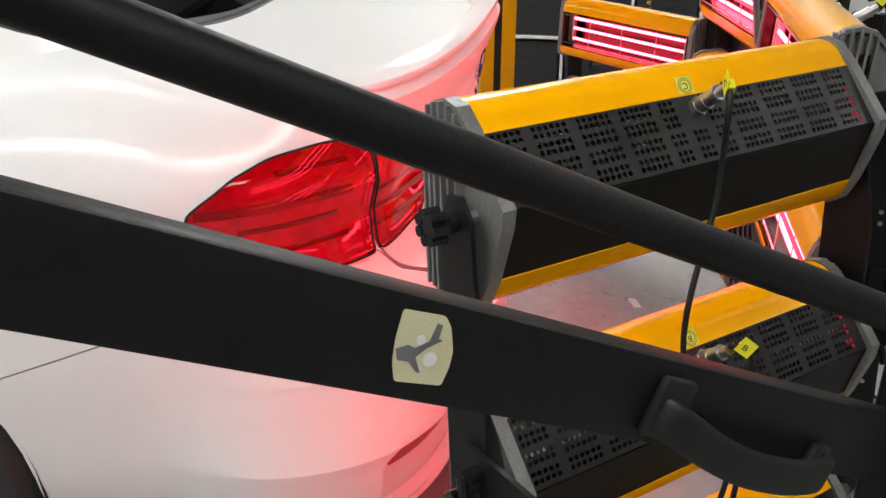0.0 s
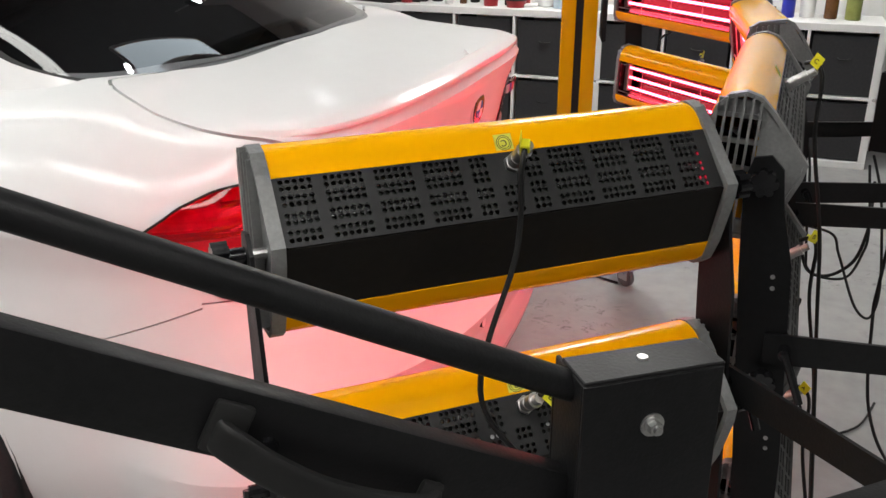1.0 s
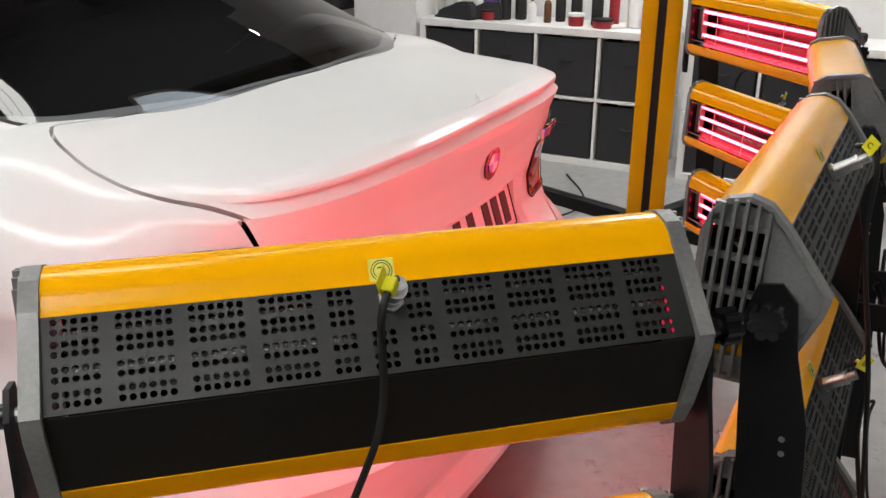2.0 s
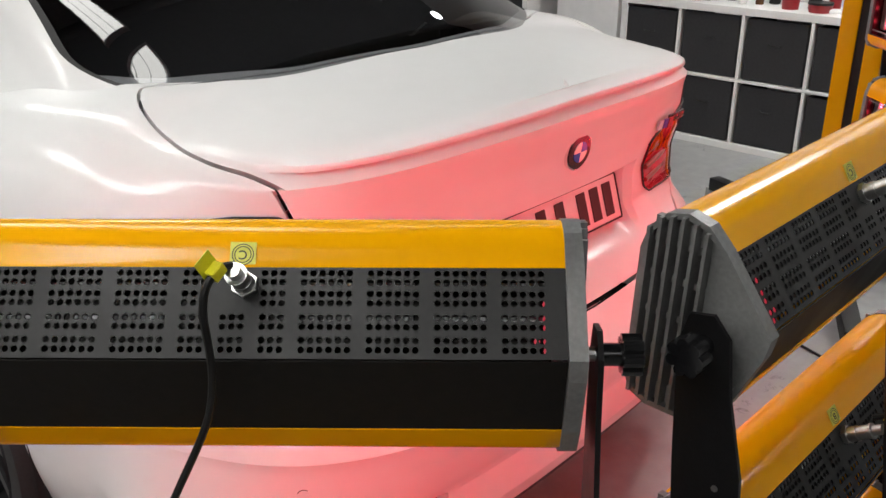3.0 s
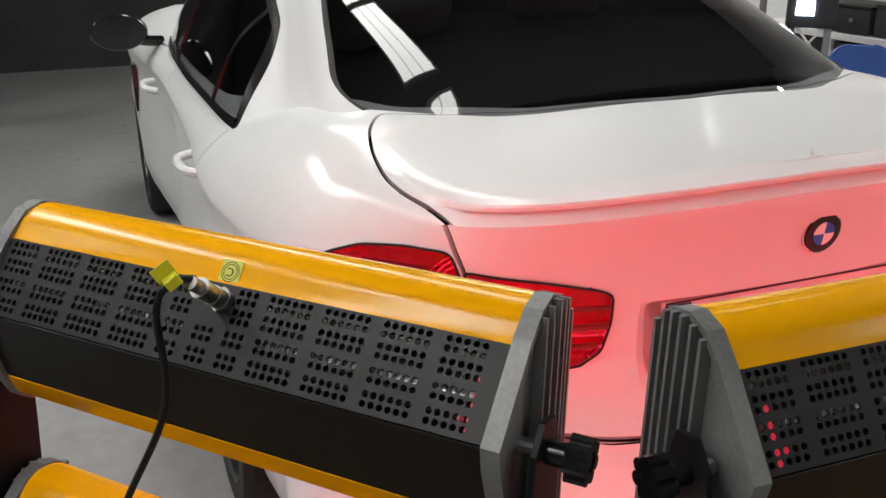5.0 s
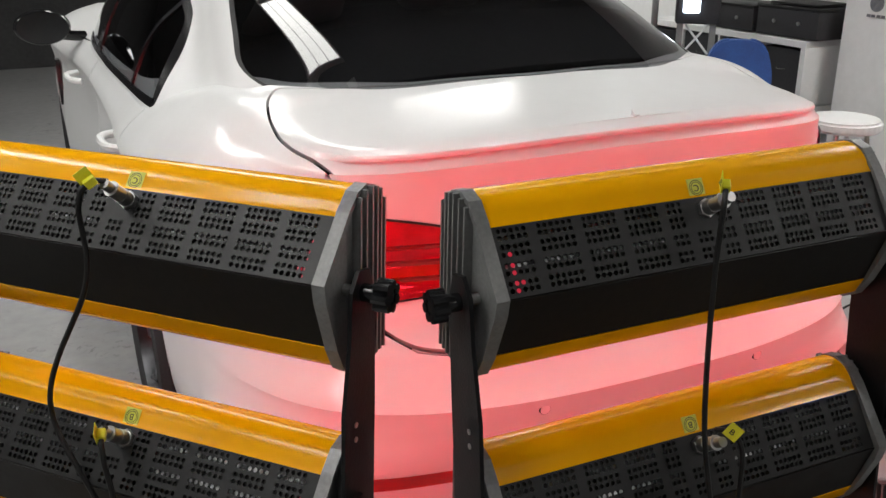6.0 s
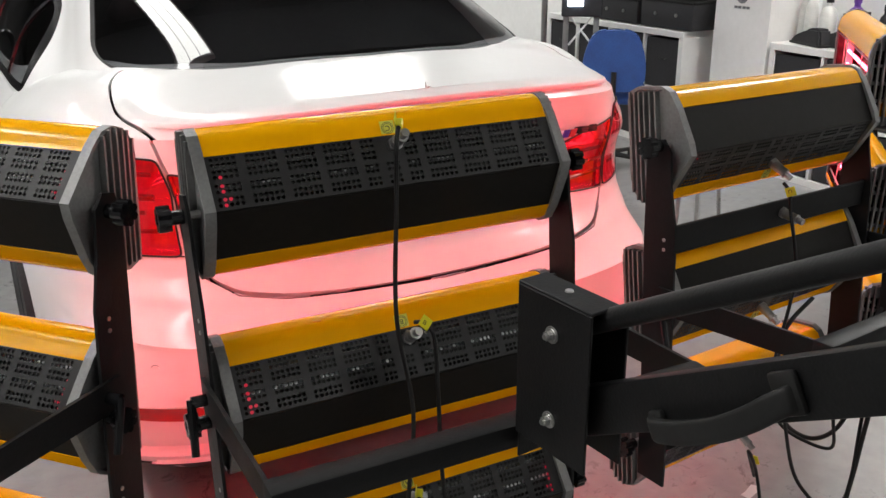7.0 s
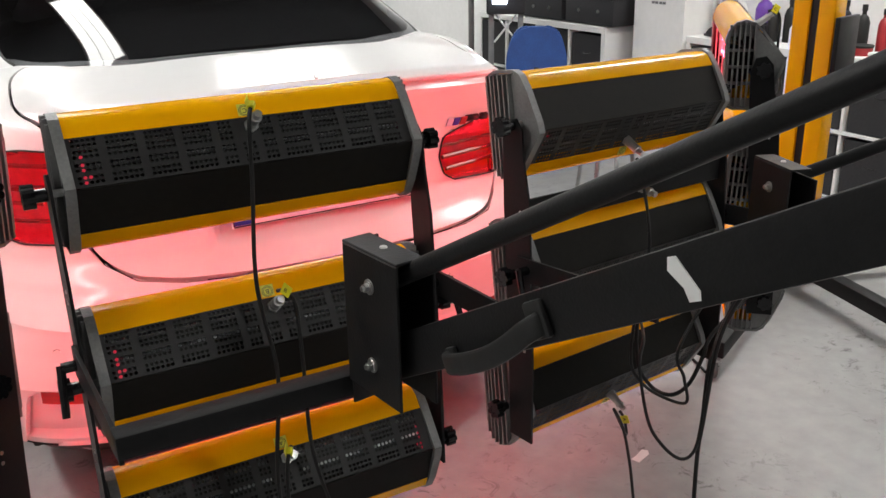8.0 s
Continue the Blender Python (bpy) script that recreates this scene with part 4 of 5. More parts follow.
for x, y, a, b, h, turn, m, text in ((3.42, -.05, .16, .22, .035, 10, BROWN_CARD, "flat brown cardboard packet"), (3.40, -.34, .13, .19, .05, -18, BIN_M, "black tool roll on the shelf top"),
                                     (3.42, -.34, .10, .12, .03, 20, DARK_RED, "dark red cloth on the tool roll"), (3.34, .82, .05, .08, .02, 25, WHITE_PLASTIC, "small white paper packet")):
    ob = thing("packet", pose(x, y, .776 + (.051 if "cloth" in text else 0), 0, 0, turn), text, "packet", "clutter on the shelf")
    bm = bmesh.new()
    box(bm, (-a / 2, -b / 2, 0), (a / 2, b / 2, h), min(.012, h * .3))
    part("wrap", bm, m, ob)
# equipment cases on the far shelf
for y0, y1, d, h, text in ((2.57, 3.06, .34, .17, "black equipment case with catches"), (3.10, 3.56, .32, .15, "black rack case with two pale knobs")):
    ob = thing("equipment_case", pose(3.14, y0, .776), text, "case", "cases on the shelf")
    bm = bmesh.new()
    box(bm, (0, 0, .006), (d, y1 - y0, h), .006)
    part("case_body", bm, BIN_M, ob)
    bm = bmesh.new()
    box(bm, (-.004, -.004, h), (d + .004, y1 - y0 + .004, h + .018), .004)
    part("case_lid", bm, BLACK_TRIM, ob)
    for f in (.3, .7):
        bm = bmesh.new()
        rod(bm, (-.008, (y1 - y0) * f, h * .55), (.002, (y1 - y0) * f, h * .55), .012, 12)
        part("knob", bm, STEEL, ob)
ob = thing("tray", pose(3.30, 2.80, .971, 0, 0, 3), "thin black tray on the case", "tray")
bm = bmesh.new()
box(bm, (-.14, -.18, 0), (.14, .18, .012), .003)
part("tray_body", bm, BLACK_TRIM, ob)
bm = bmesh.new()
tube(bm, spline([(3.50, 2.52, .78), (3.38, 2.515, .74), (3.33, 2.51, .6), (3.325, 2.505, .42), (3.32, 2.50, .40)], 24), .006, 8)
box(bm, (3.31, 2.49, .36), (3.335, 2.515, .41), .006)
ob = thing("power_cord", pose(0, 0, 0), "black power cord with a plug hanging beside the shelf", "cable")
part("cord", bm, CABLE, ob)
# round sign on the pier
ob = thing("sign", pose(3.2196, 2.25, 1.02), "small dark round sign on the wall pier", "sign")
bm = bmesh.new()
rod(bm, (-.004, 0, 0), (0, 0, 0), .045, 24)
part("sign_disc", bm, SIGN_GREY, ob)
bm = bmesh.new()
for y in (-.05, -.02, .015, .045):
    box(bm, (-.003, y - .012, -.075), (0, y + .012, -.06))
part("caption_bar", bm, SIGN_GREY, ob, smooth=False)
# blue office chair
ob = thing("office_chair", pose(2.52, 2.57, 0, 0, 0, 145), "blue fabric office chair on a black five-star base", "chair")
bm = bmesh.new()
prism(bm, rounded([(-.175, .50), (.175, .50), (.185, .68), (.125, .86), (-.125, .86), (-.185, .68)], .075, 6), .17, .23, "y")
bmesh.ops.bevel(bm, geom=[e for e in bm.edges if e.calc_length() < .075 and len(e.link_faces) == 2], offset=.012, segments=2, affect="EDGES")
part("backrest", bm, BLUE_M, ob)
bm = bmesh.new()
box(bm, (-.23, -.24, .42), (.23, .20, .49), .03, 3)
part("seat", bm, BLUE_M, ob)
bm = bmesh.new()
rod(bm, (0, 0, .06), (0, 0, .42), .022, 12)
part("gas_lift", bm, BLACK_TRIM, ob)
bm = bmesh.new()
tube(bm, spline([(0, .05, .42), (0, .22, .42), (0, .25, .50), (0, .235, .62)], 10), .016, 8)
part("back_strut", bm, BLACK_TRIM, ob)
for k in range(5):
    bm = bmesh.new()
    a = k * math.tau / 5 + .3
    rod(bm, (0, 0, .085), (.27 * math.cos(a), .27 * math.sin(a), .06), .018, 8, .012)
    rod(bm, (.27 * math.cos(a) - .012, .27 * math.sin(a), .026), (.27 * math.cos(a) + .012, .27 * math.sin(a), .026), .026, 12)
    part("leg", bm, BLACK_TRIM, ob)
# round white stool
ob = thing("stool", pose(2.10, 1.40, 0), "round white stool with steel legs", "stool")
bm = bmesh.new()
rod(bm, (0, 0, .60), (0, 0, .65), .16, 32)
bmesh.ops.bevel(bm, geom=[e for e in bm.edges if e.calc_length() < .05], offset=.012, segments=3, affect="EDGES")
part("seat", bm, WHITE_PLASTIC, ob)
for k in range(4):
    bm = bmesh.new()
    a = k * math.tau / 4 + .5
    rod(bm, (.10 * math.cos(a), .10 * math.sin(a), .60), (.17 * math.cos(a), .17 * math.sin(a), 0), .011, 10)
    part("leg", bm, STEEL, ob)
# work light: a dark box with a bright LED on two flat uprights with crossed struts
ob = thing("work_light", pose(2.565, 2.95, 0, 0, 0, -36), "bright white LED work light on a grey stand with crossed struts", "work light")
for x in (-.095, .095):
    bm = bmesh.new()
    box(bm, (x - .018, -.010, .02), (x + .018, .010, .90), .003)
    up = part("upright", bm, CAST, ob)
    bm = bmesh.new()
    box(bm, (x - .022, -.22, 0), (x + .022, .22, .022), .005)
    part("foot", bm, CAST, up)
for x, y in ((-.075, -.016), (.075, -.024)):
    bm = bmesh.new()
    rod(bm, (x, y, .885), (-x, y, .70), .0065, 10)
    part("strut", bm, WHITE_PLASTIC, ob)
bm = bmesh.new()
box(bm, (-.125, -.06, .878), (.125, .06, 1.06), .012, 3)
housing = part("lamp_housing", bm, BIN_M, ob)
bm = bmesh.new()
box(bm, (-.085, -.066, .945), (.005, -.0605, 1.02), .002)
part("led_panel", bm, LED_WHITE, housing, smooth=False)
# pole beside it
ob = thing("pole_stand", pose(2.505, 3.27, 0), "tall grey steel pole on a round foot", "pole")
bm = bmesh.new()
rod(bm, (0, 0, .02), (0, 0, 1.3), .020, 16)
part("pole", bm, CAST, ob)
bm = bmesh.new()
rod(bm, (0, 0, 0), (0, 0, .022), .15, 28, .145)
part("foot", bm, CAST, ob)
# loudspeaker
ob = thing("loudspeaker", pose(3.26, -1.42, 0), "black loudspeaker with a pale cone on a black stand", "loudspeaker")
bm = bmesh.new()
box(bm, (0, -.10, .55), (.22, .10, .90), .006)
part("cabinet", bm, BLACK_TRIM, ob)
bm = bmesh.new()
rod(bm, (-.006, 0, .68), (.002, 0, .68), .072, 28)
part("surround", bm, BLACK_GLOSS, ob)
bm = bmesh.new()
rod(bm, (-.010, 0, .68), (-.005, 0, .68), .050, 28)
part("cone", bm, MILKY, ob)
bm = bmesh.new()
rod(bm, (-.005, 0, .82), (.002, 0, .82), .028, 20)
part("tweeter", bm, BLACK_GLOSS, ob)
bm = bmesh.new()
box(bm, (.07, -.06, .02), (.15, .06, .55), .004)
box(bm, (0, -.12, 0), (.24, .12, .02), .004)
part("stand", bm, BLACK_TRIM, ob)


# yellow mast of the heater stand, with its wheeled base
def caster(x, y, turn, parent):
    bm = bmesh.new()
    box(bm, (-.03, -.018, .075), (.03, .018, .082), .002)
    for s in (-1, 1):
        box(bm, (-.01, .016 * s - .002, .03), (.035, .016 * s + .002, .078), .001, 1)
    fork = part("caster", bm, STEEL, parent, "swivel caster with a grey wheel", at=pose(x, y, 0, 0, 0, turn))
    bm = bmesh.new()
    rod(bm, (.012, -.012, .038), (.012, .012, .038), .038, 24)
    bmesh.ops.bevel(bm, geom=[e for e in bm.edges if abs(e.verts[0].co.y - e.verts[1].co.y) < 1e-5], offset=.004, segments=2, affect="EDGES")
    part("wheel", bm, GREY_RUBBER, fork)


mast = thing("heater_mast", pose(2.135, .285, 0, 0, 0, 13.7), "tall yellow slotted mast on a black wheeled base", "mast")
for y0, y1 in ((-.080, -.017), (.017, .080)):
    bm = bmesh.new()
    box(bm, (-.05, y0, .08), (.05, y1, 2.5), .004)
    part("mast_profile", bm, YELLOW, mast)
bm = bmesh.new()
box(bm, (-.035, -.017, .08), (.045, .017, 2.48))
part("slot_lining", bm, BLACK_TRIM, mast)
for a, b in (((0, 0), (-.97, -.20)), ((0, 0), (-.35, -.62)), ((0, 0), (.5, -.35)), ((0, 0), (.35, .55))):
    bm = bmesh.new()
    d = Vector((b[0], b[1], 0))
    m = Matrix.Translation((0, 0, .11)) @ d.to_track_quat("X", "Z").to_matrix().to_4x4()
    box(bm, (.0, -.03, -.03), (d.length, .03, .03), .004, 2, m)
    part("base_leg", bm, BLACK_STEEL, mast)
    caster(b[0] * 1.0, b[1] * 1.0, 40, mast)
bm = bmesh.new()
box(bm, (-.09, -.12, .80), (.09, -.10, 1.10), .004)
part("control_box", bm, BLACK_STEEL, mast)
# scrap of paper on the floor
ob = thing("paper_scrap", pose(.72, -.355, .0005, 0, 0, 20), "torn white paper scrap on the floor", "paper")
bm = bmesh.new()
prism(bm, [(-.035, -.012), (.02, -.015), (.036, -.004), (.03, .013), (-.01, .011), (-.033, .014)], 0, .0012, "z")
part("scrap", bm, SHELF_M, ob, smooth=False)


# ---------- infra-red heaters ----------
CAP = [(-.050, -.085), (-.050, .060), (-.043, .084), (-.026, .102), (-.004, .108), (.018, .102), (.039, .082), (.094, .014), (.090, -.008), (.066, -.070), (.050, -.098), (.034, -.108), (-.022, -.110), (-.042, -.102)]


def perforated():
    """The vented steel plate on a heater's back, with real holes."""
    bm = bmesh.new()
    w, r, p = .0810, .0031, .0079
    rows, v = [], .0056
    for gap in (0, .0082, .0104, .0082, .0126, .0082, .0118, .0082):
        v += gap
        rows.append(v)
    groups, u = [], -.276
    for n in (5, 6, 6, 6, 3, -3, 3, 6, 6, 6, 5):
        groups.append((u, n))
        u += abs(n) * p + .0106
    cols = [(g + p * (k + .5), n) for g, n in groups for k in range(abs(n))]
    xs = sorted({round(c - p / 2, 6) for c, _ in cols} | {round(c + p / 2, 6) for c, _ in cols} | {-.282, .282})
    h = .0040
    ys = sorted({round(q - h, 6) for q in rows} | {round(q + h, 6) for q in rows} | {0.0, w})
    made = {}
    def vert(x, y):
        key = (round(x, 6), round(y, 6))
        if key not in made:
            made[key] = bm.verts.new((key[0], key[1], 0))
        return made[key]
    for i in range(len(xs) - 1):
        for j in range(len(ys) - 1):
            cx, cy = (xs[i] + xs[i + 1]) / 2, (ys[j] + ys[j + 1]) / 2
            col = next((n for c, n in cols if abs(c - cx) < .001 and xs[i + 1] - xs[i] < p + .001), 0)
            row = next((k for k, q in enumerate(rows) if abs(q - cy) < .0008 and ys[j + 1] - ys[j] < 2 * h + .001), -1)
            if ys[j + 1] - ys[j] < 1e-5 or xs[i + 1] - xs[i] < 1e-5:
                continue
            square = [vert(xs[i], ys[j]), vert(xs[i + 1], ys[j]), vert(xs[i + 1], ys[j + 1]), vert(xs[i], ys[j + 1])]
            if row < 0 or not col or (col < 0 and row < 4):
                bm.faces.new(square)
                continue
            ring = [bm.verts.new((cx + r * math.cos(a), cy + r * math.sin(a), 0)) for a in [math.radians(225 + 45 * k) for k in range(8)]]
            deep = [bm.verts.new((q.co.x, q.co.y, -.0015)) for q in ring]
            for k in range(4):
                bm.faces.new((square[k], square[(k + 1) % 4], ring[(2 * k + 2) % 8], ring[2 * k + 1], ring[2 * k]))
            for k in range(8):
                bm.faces.new((ring[k], ring[(k + 1) % 8], deep[(k + 1) % 8], deep[k]))
    # onto the sloping back
    a, b = Vector((0, .0375, .0765)), Vector((0, .085, .0105))
    d = (b - a).normalized()
    n = Vector((0, -d.z, d.y))
    n = n if n.y > 0 else -n
    for q in bm.verts:
        q.co = Vector((-q.co.x, 0, 0)) + a + d * q.co.y + n * q.co.z
    return bm


def end_cap():
    """A ribbed die-cast end cap with vent slots; x points outwards."""
    bm = bmesh.new()
    t = .010
    # rim
    inner = offset(CAP, .006)
    n = len(CAP)
    for x0, x1 in ((0, .016),):
        o0 = [bm.verts.new((x0, *p)) for p in CAP]
        o1 = [bm.verts.new((x1, *p)) for p in CAP]
        i0 = [bm.verts.new((x0, *p)) for p in inner]
        i1 = [bm.verts.new((x1, *p)) for p in inner]
        for k in range(n):
            j = (k + 1) % n
            bm.faces.new((o0[k], o0[j], o1[j], o1[k]))
            bm.faces.new((i0[j], i0[k], i1[k], i1[j]))
            bm.faces.new((o1[k], o1[j], i1[j], i1[k]))
            bm.faces.new((o0[j], o0[k], i0[k], i0[j]))
    # solid cheek towards the ridge
    prism(bm, [(.022, .088), (.030, .080), (.090, .012), (.086, -.008), (.056, -.072), (.044, -.098), (.022, -.1)], .001, .011)
    # ribs and cross bars
    for k, y in enumerate((-.041, -.029, -.017, -.005, .007, .019)):
        top = curve_at([(-.05, .06), (-.043, .084), (-.026, .102), (-.004, .107), (.016, .100), (.032, .084)], y) - .002
        prism(bm, [(y - .0018, -.100), (y + .0018, -.100), (y + .0018, top), (y - .0018, top)], .002, .024 - .003 * abs(k - 2.5) / 2.5)
    for z in (-.085, -.045, -.005, .035, .072):
        box(bm, (.002, -.045, z - .0035), (.010, .022, z + .0035))
    box(bm, (.002, -.045, -.102), (.010, .022, -.088))
    box(bm, (.002, -.040, .076), (.010, .022, .095))
    return bm


def ring_band(bm, prof, lo, hi, thick):
    """A bent sheet: an open profile pushed from lo to hi along x, with thickness."""
    n = len(prof)
    normals = []
    for k in range(n):
        a, b = Vector(prof[max(k - 1, 0)]), Vector(prof[min(k + 1, n - 1)])
        d = (b - a).normalized()
        normals.append(Vector((-d.y, d.x)))
    back = [tuple(Vector(p) + q * thick) for p, q in zip(prof, normals)]
    prism(bm, list(prof) + back[::-1], lo, hi)


def arc(cy, cz, r, a0, a1, n):
    return [(cy + r * math.cos(math.radians(a0 + (a1 - a0) * k / n)), cz + r * math.sin(math.radians(a0 + (a1 - a0) * k / n))) for k in range(n + 1)]


def letter_mesh(word, size):
    cu = bpy.data.curves.new("letter", "FONT")
    cu.body, cu.size, cu.extrude = word, size, .0002
    cu.align_x, cu.align_y = "CENTER", "CENTER"
    tmp = bpy.data.objects.new("tmp", cu)
    me = bpy.data.meshes.new_from_object(tmp)
    bpy.data.objects.remove(tmp)
    me.materials.append(INK)
    return me


HOLES = finish(perforated(), "perforated_plate", PLATE_GREY)


def heater_meshes():
    out = {}
    bm = bmesh.new()
    top = [(-.050, .052)] + arc(-.006, .0625, .0425, 175, 28, 14) + [(.0378, .0762)]
    ring_band(bm, top, -.282, .282, -.0022)
    out["top_shell"] = finish(bm, "top_shell", YELLOW, True, 50)
    bm = bmesh.new()
    ring_band(bm, [(.0600, -.069), (.050, -.091), (.038, -.0995), (.016, -.1015), (-.022, -.1015), (-.038, -.096), (-.048, -.084), (-.050, -.068)], -.282, .282, .0022)
    out["bottom_shell"] = finish(bm, "bottom_shell", YELLOW, True, 50)
    bm = bmesh.new()
    ring_band(bm, [(.0850, .0095), (.0600, -.0685)], -.282, .282, .0015)
    out["lower_back"] = finish(bm, "lower_back", BLACK_PLATE, False)
    bm = bmesh.new()
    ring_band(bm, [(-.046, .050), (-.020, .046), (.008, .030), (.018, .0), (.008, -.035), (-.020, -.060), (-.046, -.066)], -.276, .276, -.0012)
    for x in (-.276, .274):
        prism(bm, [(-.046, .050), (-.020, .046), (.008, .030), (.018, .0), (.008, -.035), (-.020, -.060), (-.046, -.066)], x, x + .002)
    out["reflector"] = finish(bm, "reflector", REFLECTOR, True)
    bm = bmesh.new()
    ring_band(bm, [(.008, .066), (.052, .010), (.030, -.052)], -.27, .27, .001)
    out["inner_shield"] = finish(bm, "inner_shield", BLACK_PLATE)
    bm = bmesh.new()
    for y, z, w, tilt in ((.034, .0565, .0045, 20), (.054, .0335, .0030, 0)):
        for x0, x1 in ((-.268, -.16), (-.15, -.03), (.03, .15), (.16, .268)):
            box(bm, (x0, -w, -.0004), (x1, w, .0004), 0, 2, pose(0, y, z, tilt - 50))
    out["inner_flange"] = finish(bm, "inner_flange", SHIELD)
    bm = bmesh.new()
    rod(bm, (-.255, -.018, 0), (.255, -.018, 0), .0043, 10)
    out["tube"] = finish(bm, "tube", RED_HOT, True)
    bm = end_cap()
    out["end_cap"] = finish(bm, "end_cap", CAST)
    bm = bmesh.new()
    for x in (-.262, .262):
        box(bm, (x - .012, -.026, -.055), (x + .012, -.006, .045), .003, 1)
    for z in (-.055, .042):
        rod(bm, (-.274, -.044, z), (.274, -.044, z), .002, 6)
    for x in (-.15, 0, .15):
        rod(bm, (x, -.044, -.066), (x, -.044, .05), .0012, 6)
    out["guard"] = finish(bm, "guard", STEEL, True)
    bm = bmesh.new()
    rod(bm, (0, 0, 0), (0, 0, .006), .012, 6)
    rod(bm, (0, 0, .006), (0, 0, .018), .0095, 16)
    rod(bm, (0, 0, .018), (0, 0, .034), .0088, 12)
    rod(bm, (0, 0, .034), (0, 0, .037), .0098, 16)
    rod(bm, (0, 0, .037), (0, 0, .050), .0065, 12)
    out["plug"] = finish(bm, "plug", STEEL, True)
    bm = bmesh.new()
    rod(bm, (0, 0, 0), (.018, 0, 0), .0065, 10)
    out["pin"] = finish(bm, "pin", STEEL, True)
    bm = bmesh.new()
    rod(bm, (.0, 0, 0), (.020, 0, 0), .0105, 14)
    for k in range(7):
        a = k * math.tau / 7
        rod(bm, (.018, .0135 * math.cos(a), .0135 * math.sin(a)), (.036, .0135 * math.cos(a), .0135 * math.sin(a)), .0062, 8)
    rod(bm, (.018, 0, 0), (.035, 0, 0), .0145, 14)
    out["knob"] = finish(bm, "knob", BLACK_GLOSS, True)
    bm = bmesh.new()
    box(bm, (-.0115, -.0115, 0), (.0115, .0115, .0006))
    out["label"] = finish(bm, "label", STICKER)
    bm = bmesh.new()
    for r in (.0098, .0076):
        for k in range(20):
            a, b = k * math.tau / 20, (k + 1) * math.tau / 20
            q = [bm.verts.new((rr * math.cos(t), rr * math.sin(t), .001)) for t in (a, b) for rr in (r, r - .0008)]
            bm.faces.new((q[0], q[2], q[3], q[1]))
    out["label_ring"] = finish(bm, "label_ring", INK)
    bm = bmesh.new()
    slope = Vector((0, .0475, -.066)).normalized()
    for u, v in ((-.264, .0324), (-.264, .0450), (-.264, .0532), (-.264, .0650), (-.256, .0650), (-.264, .0732)):
        p = Vector((u, .0375, .0765)) + slope * v
        out_of = Vector((0, .066, .0475)).normalized()
        rod(bm, p - out_of * .003, p - out_of * .001, .0027, 8)
    out["indicator"] = finish(bm, "indicator", RED_LED, True)
    bm = bmesh.new()
    down = Vector((0, -.025, -.078)).normalized()
    for i in range(3):
        for j in range(4):
            if (i * 3 + j * 5) % 4:
                p = Vector((.235 + .008 * i, .0851, .0095)) + down * (.040 + .008 * j)
                rod(bm, p, p + Vector((0, .0006, -.0002)), .0022, 8)
    out["rivet_cluster"] = finish(bm, "rivet_cluster", PLATE_GREY)
    return out


H = heater_meshes()
LETTERS = {c: letter_mesh(c, .0115) for c in "CBA"}


def heater(column, letter, x, y, z, tilt, low=False, end=1):
    """One cassette: yellow shells, vented back, reflector, tubes, caps, pivots, plug and label; low: hung upside down."""
    m = pose(x, y, z, tilt) @ pose(0, 0, 0, 0, 180 if low else 0)
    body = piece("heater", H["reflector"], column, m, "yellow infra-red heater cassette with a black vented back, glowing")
    for name in ("top_shell", "bottom_shell", "lower_back", "guard", "inner_shield", "inner_flange"):
        piece(name, H[name], body)
    piece("vented_back", HOLES, body)
    for k in (-.040, -.004, .030):
        piece("quartz_tube", H["tube"], body, pose(0, 0, k))
    for s in (1, -1):
        turn = pose(0, 0, 0) if s > 0 else Matrix.Diagonal((-1, 1, 1, 1))
        piece("end_cap", H["end_cap"], body, Matrix.Translation((.282 * s, 0, 0)) @ turn, "grey ribbed cast end cap")
        piece("pivot_pin", H["pin"], body, Matrix.Translation((.293 * s, .040, -.005)) @ turn)
        piece("clamp_knob", H["knob"], body, Matrix.Translation((.3165 * s, .040, -.005)) @ turn, "black star knob")
    out = Vector((0, .066, .0475)).normalized()
    q = out.to_track_quat("Z", "Y").to_matrix().to_4x4()
    piece("plug", H["plug"], body, Matrix.Translation((-.004, .0474, .0632)) @ q, "silver round cable plug")
    lab = Matrix.Translation((.0, .0306, .0852)) @ pose(0, 0, 0, -57)
    tag = piece("letter_label", H["label"], body, lab, "yellow letter label")
    piece("ring", H["label_ring"], tag)
    piece("letter", LETTERS[letter], tag, pose(0, 0, .0010))
    piece("rivet_cluster", H["rivet_cluster"], body, Matrix.Diagonal((-1, 1, 1, 1)))
    piece("indicator", H["indicator"], body, Matrix.Diagonal((end, 1, 1, 1)))
    return body


